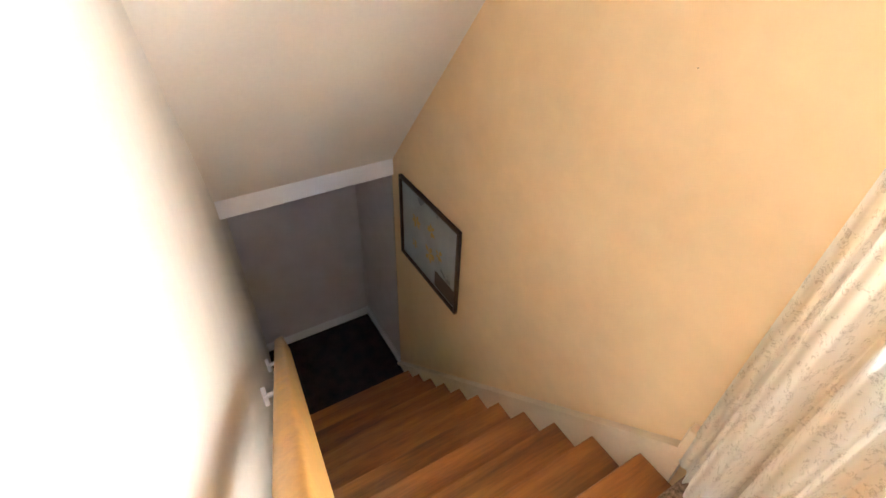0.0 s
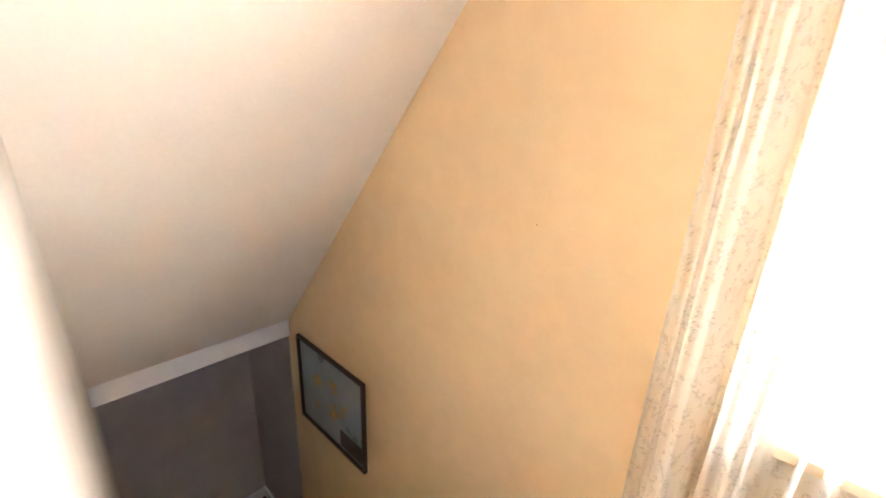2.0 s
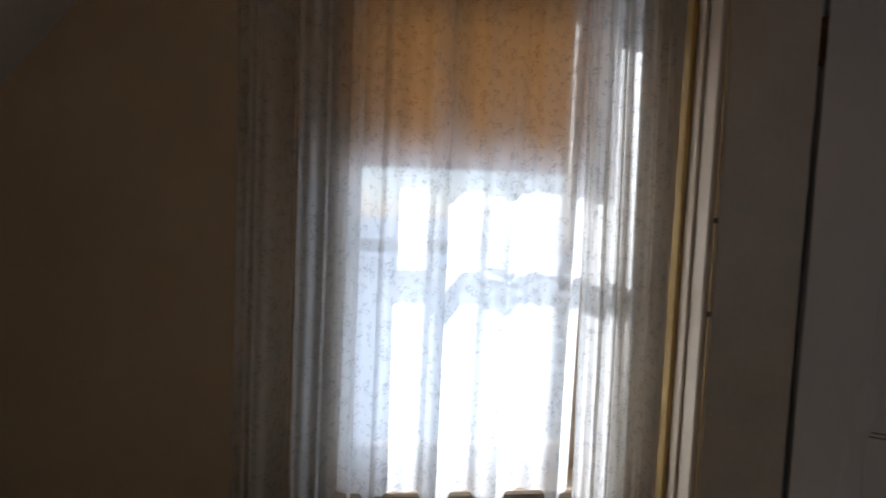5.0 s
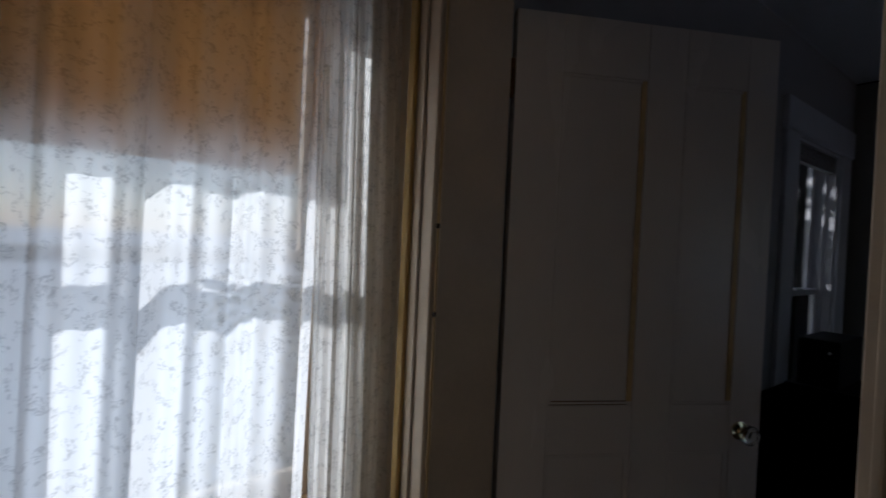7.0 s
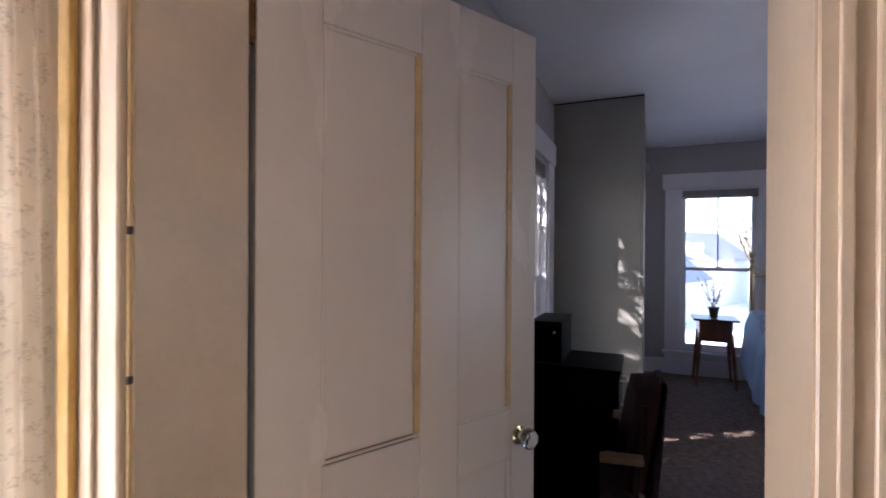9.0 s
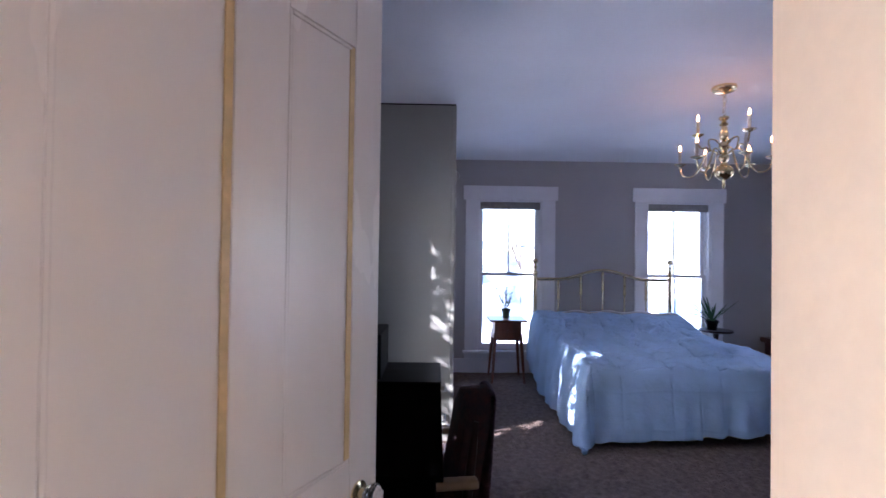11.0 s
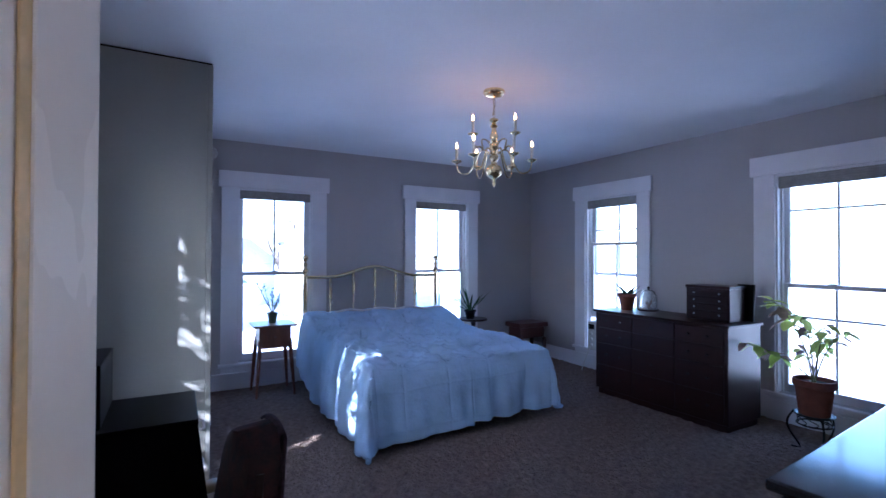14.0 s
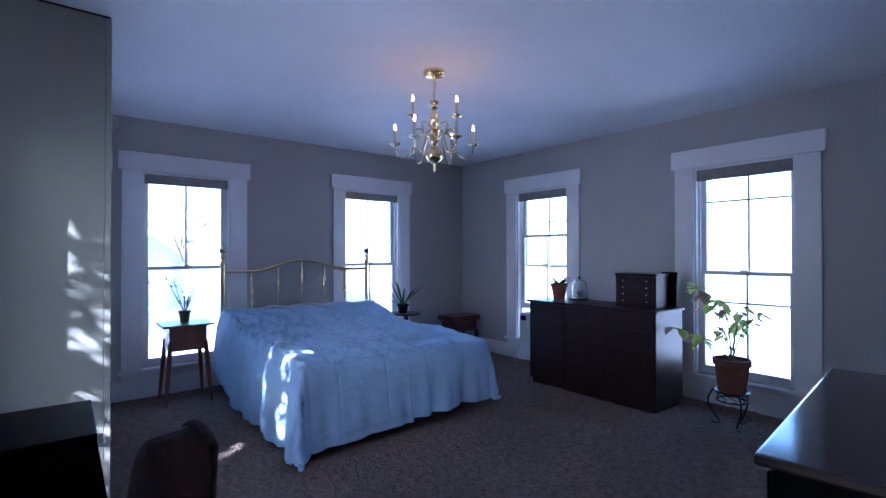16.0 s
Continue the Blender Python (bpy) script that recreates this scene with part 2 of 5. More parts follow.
M_ROOF = make_material("pale slate roof", (0.3, 0.32, 0.37), 0.8, vary=0.15)
M_BARK = make_material("bark", (0.1, 0.08, 0.065), 0.95, vary=0.3, bump=0.6)


# ---------------------------------------------------------------- mesh helpers
def box(bm, x0, y0, z0, x1, y1, z1, bevel=0.0, turn=None, seg=1):
    vs = [bm.verts.new((x, y, z)) for x in (x0, x1) for y in (y0, y1) for z in (z0, z1)]
    fs = [bm.faces.new([vs[i] for i in q]) for q in ((0, 1, 3, 2), (4, 6, 7, 5), (0, 4, 5, 1), (2, 3, 7, 6), (0, 2, 6, 4), (1, 5, 7, 3))]
    if turn is not None:
        bmesh.ops.transform(bm, matrix=turn, verts=vs)
    if bevel:
        edges = list({e for f in fs for e in f.edges})
        bmesh.ops.bevel(bm, geom=edges, offset=bevel, segments=seg, affect="EDGES", profile=0.6)
    return vs


def lathe(bm, profile, seg=24, at=(0, 0, 0), cap=True):
    """Turn a profile of (radius, height) round the z axis."""
    rings = []
    for r, z in profile:
        rings.append([bm.verts.new((at[0] + r * math.cos(2 * math.pi * i / seg), at[1] + r * math.sin(2 * math.pi * i / seg), at[2] + z)) for i in range(seg)])
    for a, b in zip(rings, rings[1:]):
        for i in range(seg):
            bm.faces.new((a[i], a[(i + 1) % seg], b[(i + 1) % seg], b[i]))
    if cap:
        bm.faces.new(rings[0][::-1])
        bm.faces.new(rings[-1])


def tube(bm, points, radius, seg=8):
    """A round bar along points; radius may be a list."""
    pts = [Vector(p) for p in points]
    rad = radius if isinstance(radius, (list, tuple)) else [radius] * len(pts)
    rings = []
    side = None
    for i, p in enumerate(pts):
        d = (pts[min(i + 1, len(pts) - 1)] - pts[max(i - 1, 0)]).normalized()
        if side is None:
            side = d.orthogonal().normalized()
        side = (side - d * side.dot(d)).normalized()
        up = d.cross(side)
        rings.append([bm.verts.new(p + rad[i] * (math.cos(2 * math.pi * k / seg) * side + math.sin(2 * math.pi * k / seg) * up)) for k in range(seg)])
    for a, b in zip(rings, rings[1:]):
        for k in range(seg):
            bm.faces.new((a[k], a[(k + 1) % seg], b[(k + 1) % seg], b[k]))
    bm.faces.new(rings[0][::-1])
    bm.faces.new(rings[-1])


def arc(fn, count):
    return [fn(i / (count - 1)) for i in range(count)]


def piece(name, bm, material, parent=None, smooth=False, at=None):
    bmesh.ops.recalc_face_normals(bm, faces=bm.faces)
    me = bpy.data.meshes.new(name)
    bm.to_mesh(me)
    bm.free()
    me.materials.append(material)
    if smooth:
        me.shade_smooth()
        me.set_sharp_from_angle(angle=radians(40))
    ob = new(name, me)
    if parent is not None:
        ob.parent = parent
    if at is not None:
        ob.matrix_basis = at
    return ob


def box_piece(name, dims, material, parent=None, bevel=0.003, seg=1, turn=None):
    bm = bmesh.new()
    box(bm, *dims, bevel=bevel, seg=seg, turn=turn)
    return piece(name, bm, material, parent)


def thing(name, label, category, at=None, group="", kind=""):
    ob = new(name)
    ob.empty_display_size = 0.1
    if at is not None:
        ob.matrix_basis = at
    return tagged(ob, label, category, group, kind)


def wall(name, axis, face0, face1, a0, a1, z0, z1, openings, material, label):
    """A wall slab between two faces, running along the other axis, with openings (a0, a1, z0, z1)."""
    bm = bmesh.new()

    def slab(p0, p1, q0, q1):
        if p1 - p0 < 1e-4 or q1 - q0 < 1e-4:
            return
        if axis == "x":
            box(bm, face0, p0, q0, face1, p1, q1)
        else:
            box(bm, p0, face0, q0, p1, face1, q1)

    at = a0
    for o0, o1, b0, b1 in sorted(openings):
        slab(at, o0, z0, z1)
        slab(o0, o1, z0, b0)
        slab(o0, o1, b1, z1)
        at = o1
    slab(at, a1, z0, z1)
    bmesh.ops.remove_doubles(bm, verts=bm.verts, dist=1e-5)
    return tagged(piece(name, bm, material), label, "wall", kind="structure")


# ---------------------------------------------------------------- the rooms
CEIL, XR, YB, XL = 2.58, 4.93, 5.55, -0.04
XW = -0.27
HINGE_Y = 0.21
BED_WINDOWS = ((1.003, 1.772, 0.27, 2.095), (3.06, 3.844, 0.27, 2.095))
RIGHT_WINDOWS = ((1.56, 2.332, 0.24, 2.1), (3.724, 4.495, 0.26, 2.1))
LEFT_WINDOW = (2.37, 3.15, 0.3, 2.06)
HALL_WINDOW = (-0.86, -0.125, 0.7, 2.06)

wall("wall_north", "y", YB, YB + 0.22, XL - 0.25, XR + 0.22, 0, CEIL, BED_WINDOWS, M_WALL, "grey painted bedroom wall with two windows")
wall("wall_east", "x", XR, XR + 0.22, 0.0, YB, 0, CEIL, RIGHT_WINDOWS, M_WALL, "grey painted bedroom wall with two windows")
wall("wall_west", "x", XL - 0.25, XL, HINGE_Y, YB, 0, CEIL, (LEFT_WINDOW,), M_WALL, "grey painted bedroom outer wall with window")
wall("wall_door", "y", 0.0, HINGE_Y, XW - 0.2, XR, 0, CEIL, ((-0.02, 0.792, 0.0, 2.047),), M_CREAM, "cream plaster wall with a doorway")
bm = bmesh.new()
for x0, x1, z0, z1 in ((XL, -0.02, 0, CEIL), (0.792, XR, 0, CEIL), (XL, 0.792, 2.047, CEIL)):
    if x1 > x0:
        box(bm, x0, HINGE_Y, z0, x1, HINGE_Y + 0.004, z1)
tagged(piece("wall_south_face", bm, M_WALL), "grey painted bedroom side of door wall", "wall", kind="structure")
wall("wall_stair_outer", "x", XW - 0.2, XW, -4.2, 0.0, -1.9, 2.6, (HALL_WINDOW,), M_TAN, "tan painted stairwell outer wall")
def carpet_pile():
    """Cut pile: a fine uneven sheet just above the floor."""
    bm = bmesh.new()
    x0, x1, y0, y1, step = XL + 0.021, XR - 0.021, HINGE_Y + 0.03, YB - 0.021, 0.019
    nx, ny = int((x1 - x0) / step), int((y1 - y0) / step)
    grid = []
    for j in range(ny + 1):
        y = y0 + (y1 - y0) * j / ny
        grid.append([bm.verts.new((x0 + (x1 - x0) * i / nx, y, 0.003 + 0.014 * noise.noise((i * 0.55, j * 0.4, 0)) + 0.007 * noise.noise((i * 0.14, j * 0.2, 4)))) for i in range(nx + 1)])
    for r, s in zip(grid, grid[1:]):
        for i in range(nx):
            bm.faces.new((r[i], r[i + 1], s[i + 1], s[i]))
    ob = piece("floor_pile", bm, M_CARPET)
    ob.data.shade_smooth()
    return tagged(ob, "worn grey brown shag carpet", "carpet", kind="structure")


carpet_pile()
tagged(box_piece("floor", (XL - 0.25, HINGE_Y, -0.2, XR + 0.22, YB + 0.2, -0.004), M_CARPET, bevel=0), "worn grey brown bedroom carpet", "carpet", kind="structure")
tagged(box_piece("ceiling", (XL - 0.25, 0.0, CEIL, XR + 0.22, YB + 0.22, CEIL + 0.15), M_CEIL, bevel=0), "white painted bedroom ceiling", "ceiling", kind="structure")
tagged(box_piece("floor_hall", (XW, -1.07, -0.08, 1.32, HINGE_Y - 0.002, 0.0), M_HALLCARPET, bevel=0.008), "speckled brown landing carpet", "carpet", kind="structure")
tagged(box_piece("floor_hall_side", (0.94, -1.42, -0.08, 1.32, -1.075, 0.0), M_HALLCARPET, bevel=0), "speckled brown landing carpet", "carpet", kind="structure")
tagged(box_piece("ceiling_hall", (XW - 0.2, -0.97, 2.5, 2.4, 0.0, 2.65), M_STAIR_CEIL, bevel=0), "white painted landing ceiling", "ceiling", kind="structure")
tagged(box_piece("ceiling_hall_side", (0.94, -2.8, 2.5, 2.4, -0.972, 2.65), M_STAIR_CEIL, bevel=0), "white painted landing ceiling", "ceiling", kind="structure")
# unseen walls, added close by so that they bounce light onto the open door
tagged(box_piece("wall_hall_east", (1.32, -1.6, -0.1, 1.5, 0.0, 2.5), M_CREAM, bevel=0), "plain cream wall added out of view to close the landing", "wall", kind="structure")
tagged(box_piece("wall_hall_south", (0.94, -1.6, -0.1, 1.32, -1.42, 2.5), M_CREAM, bevel=0), "plain cream wall added out of view to close the landing", "wall", kind="structure")

# the partition beside the stairs, leaning in a little towards the bottom, with a soft plaster corner
bm = bmesh.new()
near, far = Vector((0.80, -1.1)), Vector((0.575, -3.7))
loop = [near + Vector((0.0, -0.05)), near + Vector((0.012, -0.018)), near + Vector((0.045, 0.0)), Vector((0.9, -1.1)), Vector((0.94, -1.13)), Vector((0.94, -3.7)), far]
rings = []
for z in (-1.9, -0.4, 0.4, 1.0, 1.6, 2.62):
    rings.append([bm.verts.new((p.x + (0.006 * math.sin(z * 3.1) if i < 3 else 0), p.y + (0.008 * math.sin(z * 2.2 + 1) if i < 3 else 0), z)) for i, p in enumerate(loop)])
for a, b in zip(rings, rings[1:]):
    for i in range(len(loop)):
        bm.faces.new((a[i], a[(i + 1) % len(loop)], b[(i + 1) % len(loop)], b[i]))
bm.faces.new(rings[0])
bm.faces.new(rings[-1])
tagged(piece("wall_partition", bm, M_PARTITION, smooth=True), "cream plaster stair partition with worn rounded corner", "wall", kind="structure")

# sloping ceiling above the stairs
bm = bmesh.new()


def slope_z(y):
    return 0.083 + 1.206 * (y + 2.97)


ys = [-2.985, -0.966]
for x0, x1 in ((XW, 0.94),):
    vs = [bm.verts.new((x, y, z)) for x in (x0, x1) for y, z in ((ys[0], slope_z(ys[0])), (ys[1], slope_z(ys[1])), (ys[1], slope_z(ys[1]) + 0.2), (ys[0], slope_z(ys[0]) + 0.25))]
    for q in ((0, 1, 2, 3), (7, 6, 5, 4), (0, 4, 5, 1), (1, 5, 6, 2), (2, 6, 7, 3), (3, 7, 4, 0)):
        bm.faces.new([vs[i] for i in q])
tagged(piece("ceiling_slope", bm, M_STAIR_CEIL), "white painted sloping stair ceiling", "ceiling", kind="structure")
tagged(box_piece("trim_beam", (XW, -3.06, -0.031, 0.64, -2.98, 0.1), M_WHITE, bevel=0.003), "white painted board at foot of sloping ceiling", "trim", kind="structure")
tagged(box_piece("ceiling_lower", (XW - 0.2, -4.2, -0.03, 0.84, -3.06, 0.15), M_STAIR_CEIL, bevel=0), "plain lower landing ceiling", "ceiling", kind="structure")
tagged(box_piece("wall_lower", (XW, -3.85, -1.9, 0.7, -3.61, 0.0), M_LOWER, bevel=0), "lavender grey lower landing wall", "wall", kind="structure")
bm = bmesh.new()
box(bm, XW + 0.0005, -3.61, -1.7, XW + 0.004, -3.0, -0.03)
tagged(piece("wall_lower_side", bm, M_LOWER), "lavender grey lower landing wall", "wall", kind="structure")
# runs on unseen below the stairs to keep outdoor light out
tagged(box_piece("floor_lower", (XW - 0.1, -3.85, -1.8, 0.94, -0.9, -1.69), M_LOWFLOOR, bevel=0), "dark patterned rug on lower landing", "floor", kind="structure")
tagged(box_piece("baseboard_lower", (XW + 0.014, -3.61, -1.69, 0.6, -3.596, -1.61), M_WHITE, bevel=0.003), "white painted baseboard", "baseboard", kind="structure")
tagged(box_piece("baseboard_lower_side", (XW + 0.004, -3.61, -1.69, XW + 0.018, -2.99, -1.6), M_WHITE, bevel=0.003), "white painted baseboard", "baseboard", kind="structure")

# unseen closure added to stop light leaking in under the treads
tagged(box_piece("wall_under_landing", (XW - 0.1, -1.06, -1.7, 0.94, -0.95, -0.085), M_LOWER, bevel=0), "unseen plain closure under the landing", "wall", kind="structure")
# stairs
stairs = thing("staircase", "varnished reddish brown wooden staircase going down", "stairs", kind="structure")
RISE, RUN = 0.1465, 0.1625
for k in range(11):
    y, z = -1.203 - RUN * k, -0.109 - RISE * k
    left = 0.80 + (y + 1.1) * 0.0865 - 0.004
    box_piece("tread", (XW + 0.022, y, z - 0.026, left, y + RUN + 0.02, z), M_TREAD, stairs, bevel=0.007, seg=2)
    box_piece("riser", (XW + 0.022, y + RUN - 0.006, z, left, y + RUN + 0.012, z + RISE - (0.026 if k else 0.06)), M_RISER, stairs, bevel=0.001)
box_piece("riser", (XW + 0.022, -2.83 - 0.006 - RUN + RUN, -1.69, 0.63, -2.83 + 0.012, -1.59), M_RISER, stairs, bevel=0.001)
bm = bmesh.new()
for (y0, z0), (y1, z1) in ((((-1.1, 0.065)), (-3.0, 0.065 - 0.922 * 1.9)),):
    for xa, xb, top, thick in ((XW, XW + 0.02, 0.0, 0.5), (XW, XW + 0.032, 0.012, 0.024)):
        vs = [bm.verts.new((x, y, z)) for x in (xa, xb) for y, z in ((y0, z0 + top), (y1, z1 + top), (y1, z1 + top - thick), (y0, z0 + top - thick))]
        for q in ((0, 1, 2, 3), (7, 6, 5, 4), (0, 4, 5, 1), (1, 5, 6, 2), (2, 6, 7, 3), (3, 7, 4, 0)):
            bm.faces.new([vs[i] for i in q])
piece("skirt_board", bm, M_TRIM, stairs)
tagged(box_piece("baseboard_hall", (XW, -1.1, 0, XW + 0.022, 0.0, 0.15), M_TRIM, bevel=0.004), "cream painted baseboard", "baseboard", kind="structure")
box_piece("end_block", (XW, -1.125, 0.02, XW + 0.034, -1.08, 0.155), M_TRIM, stairs, bevel=0.005)

# handrail with its brackets
rail = thing("handrail", "golden oak plank handrail fixed to the stair wall", "handrail")
bm = bmesh.new()
a, b = Vector((0.705, -1.05, 0.825)), Vector((0.56, -2.55, -0.535))
d = (b - a).normalized()
turn = Matrix.Translation(a) @ Vector((0, 1, 0)).rotation_difference(d).to_matrix().to_4x4()
box(bm, -0.022, 0, -0.045, 0.022, (b - a).length, 0.045, bevel=0.012, seg=3, turn=turn)
piece("rail", bm, M_RAIL, rail, smooth=True)
for f in (0.12, 0.55, 0.9):
    p = a.lerp(b, f)
    bm = bmesh.new()
    tube(bm, [p + Vector((0, 0, -0.03)), p + Vector((0.03, 0, -0.06)), p + Vector((0.075, 0, -0.06))], 0.008)
    box(bm, p.x + 0.07, p.y - 0.02, p.z - 0.085, p.x + 0.085, p.y + 0.02, p.z - 0.035, bevel=0.003)
    piece("bracket", bm, M_WHITE, rail)

# framed picture on the stair wall
pic = thing("framed_picture", "pale flower print in thin dark frame on stair wall", "picture", pose(XW, -2.574, -0.225))
W2, H2 = 0.299, 0.26
bm = bmesh.new()
for y0, y1, z0, z1 in ((-W2, W2, H2 - 0.018, H2), (-W2, W2, -H2, -H2 + 0.018), (-W2, -W2 + 0.018, -H2 + 0.018, H2 - 0.018), (W2 - 0.018, W2, -H2 + 0.018, H2 - 0.018)):
    box(bm, 0.001, y0, z0, 0.024, y1, z1, bevel=0.004)
piece("frame", bm, M_DARKPRINT, pic)
box_piece("print", (0.002, -W2 + 0.015, -H2 + 0.015, 0.01, W2 - 0.015, H2 - 0.015), M_PICTURE, pic, bevel=0)
rnd = random.Random(4)
for cy, cz, r in ((-0.12, 0.06, 0.05), (0.04, 0.1, 0.045), (0.02, -0.06, 0.06), (-0.14, -0.1, 0.035), (0.12, 0.0, 0.04)):
    bm = bmesh.new()
    for k in range(6):
        an = k * math.pi / 3 + rnd.random()
        tip = Vector((0.0125, cy + r * math.cos(an), cz + r * math.sin(an)))
        o = Vector((0.0125, cy, cz))
        sd = Vector((0, -math.sin(an), math.cos(an))) * r * 0.25
        bm.faces.new([bm.verts.new(v) for v in (o, o.lerp(tip, 0.6) + sd, tip, o.lerp(tip, 0.6) - sd)])
    piece("flower", bm, M_FLOWER, pic)
box_piece("vase_print", (0.0105, 0.08, -H2 + 0.03, 0.0125, W2 - 0.03, -H2 + 0.13), M_DARKPRINT, pic, bevel=0)
bm = bmesh.new()
tube(bm, [(XW, -1.467, 0.982), (XW + 0.006, -1.467, 0.983)], 0.0008)
tagged(piece("wall_nail", bm, M_IRON), "small dark nail in the tan wall", "nail")


# ---------------------------------------------------------------- windows
def window(name, axis, wall_face, out, a0, a1, z0, z1, meet, muntins, casing, material, blind, shade_mat=None, head=0.17, casing_on=True, raised=0.0):
    """A sash window in an opening. out: +1 or -1, the way outdoors. muntins: list of ('v', at, za, zb) and ('h', z)."""
    win = thing(name, "white painted double-hung sash window with casing", "window", kind="structure")

    def part(pname, d0, d1, p0, p1, q0, q1, mat, bevel=0.003):
        f0, f1 = wall_face + out * d0, wall_face + out * d1
        f0, f1 = min(f0, f1), max(f0, f1)
        dims = (f0, p0, q0, f1, p1, q1) if axis == "x" else (p0, f0, q0, p1, f1, q1)
        return box_piece(pname, dims, mat, win, bevel=bevel)

    c = casing
    if casing_on:
        part("casing_side", -0.022, 0.0, a0 - c, a0 + 0.004, z0 - 0.03, z1, material)
        part("casing_side", -0.022, 0.0, a1 - 0.004, a1 + c, z0 - 0.03, z1, material)
        part("casing_head", -0.03, 0.0, a0 - c - 0.03, a1 + c + 0.03, z1 + 0.0005, z1 + head, material, 0.005)
        part("sill", -0.05, 0.11, a0 - c - 0.02, a1 + c + 0.02, z0 - 0.035, z0 - 0.0005, material, 0.006)
        part("apron", -0.018, 0.0, a0 - c, a1 + c, 0.172 if z0 < 0.5 else z0 - 0.14, z0 - 0.0355, material)
    for p0, p1 in ((a0, a0 + 0.018), (a1 - 0.018, a1)):
        part("jamb", 0.0005, 0.2, p0, p1, z0, z1, material, 0.001)
        part("stop", 0.05, 0.066, p0 if p0 == a0 else p0 - 0.014, p1 + (0.014 if p0 == a0 else 0), z0, z1, material, 0.001)
    part("jamb_head", 0.0005, 0.2, a0 + 0.018, a1 - 0.018, z1 - 0.018, z1, material, 0.001)
    b0, b1 = a0 + 0.018, a1 - 0.018
    for sname, d0, q0, q1 in (("lower_sash", 0.068, z0 + raised, meet + 0.018 + raised), ("upper_sash", 0.112, meet - 0.018, z1 - 0.018)):
        part("stile", d0, d0 + 0.036, b0, b0 + 0.045, q0, q1, material)
        part("stile", d0, d0 + 0.036, b1 - 0.045, b1, q0, q1, material)
        part("rail", d0 + 0.001, d0 + 0.035, b0 + 0.045, b1 - 0.045, q0, q0 + (0.07 if sname == "lower_sash" else 0.036), material)
        part("rail", d0 + 0.001, d0 + 0.035, b0 + 0.045, b1 - 0.045, q1 - (0.036 if sname == "lower_sash" else 0.045), q1, material)
        g = part("pane", d0 + 0.015, d0 + 0.019, b0 + 0.04, b1 - 0.04, q0 + 0.03, q1 - 0.03, M_PANE, 0)
        g.visible_shadow = False
    for kind, at, za, zb in muntins:
        d0 = 0.068 if za < meet - 0.01 else 0.112
        if kind == "v":
            part("muntin", d0 + 0.006, d0 + 0.03, at - 0.009, at + 0.009, za, zb, material, 0.002)
        else:
            part("muntin", d0 + 0.004, d0 + 0.028, b0 + 0.045, b1 - 0.045, za - 0.009, za + 0.009, material, 0.002)
    if blind:
        for k in range(5):
            part("blind_fold", 0.012, 0.042 - 0.006 * (k % 2), a0 + 0.02, a1 - 0.02, z1 - 0.02 - (k + 1) * blind / 5, z1 - 0.02 - k * blind / 5 - 0.002, M_BLIND, 0.002)
    mid = (a0 + a1) / 2
    part("sash_lock", 0.05, 0.07, mid - 0.03, mid + 0.03, meet + 0.0185, meet + 0.032, M_STEEL, 0.003)
    return win


mid1, mid2 = (BED_WINDOWS[0][0] + BED_WINDOWS[0][1]) / 2, (BED_WINDOWS[1][0] + BED_WINDOWS[1][1]) / 2
window("window_1", "y", YB, 1, *BED_WINDOWS[0], 1.19, [("v", mid1, 1.21, 2.03)], 0.16, M_WHITE, 0.09)
window("window_2", "y", YB, 1, *BED_WINDOWS[1], 1.19, [("v", mid2, 1.21, 2.03), ("v", mid2, 0.34, 1.17)], 0.15, M_WHITE, 0.09)
m3, m4 = 4.08, 1.93
window("window_3", "x", XR, 1, *RIGHT_WINDOWS[1], 1.17, [("v", m3, 1.19, 2.03), ("v", m3, 0.69, 1.53), ("h", 0, 1.71, 0)], 0.165, M_WHITE, 0.1, raised=0.37)
window("window_4", "x", XR, 1, *RIGHT_WINDOWS[0], 1.15, [("v", m4, 1.17, 2.03), ("v", m4, 0.31, 1.13), ("h", 0, 1.79, 0), ("h", 0, 0.89, 0)], 0.165, M_WHITE, 0.1)
window("window_5", "x", XL, -1, *LEFT_WINDOW, 1.19, [], 0.18, M_WHITE, 0.1)
hw = window("window_6", "x", XW, -1, *HALL_WINDOW, 1.34, [], 0.06, M_TRIM, 0)
box_piece("roller_shade", (XW - 0.05, HALL_WINDOW[0] + 0.025, 1.56, XW - 0.047, -0.225, 2.03), M_SHADE, hw, bevel=0)
bm = bmesh.new()
tube(bm, [(XW - 0.05, HALL_WINDOW[0] + 0.025, 1.56), (XW - 0.05, -0.225, 1.56)], 0.008)
piece("shade_batten", bm, M_SHADE, hw)
bm = bmesh.new()
tube(bm, [(XW - 0.035, HALL_WINDOW[0] + 0.02, 2.025), (XW - 0.035, HALL_WINDOW[1] - 0.02, 2.025)], 0.016)
piece("shade_roll", bm, M_SHADE, hw)

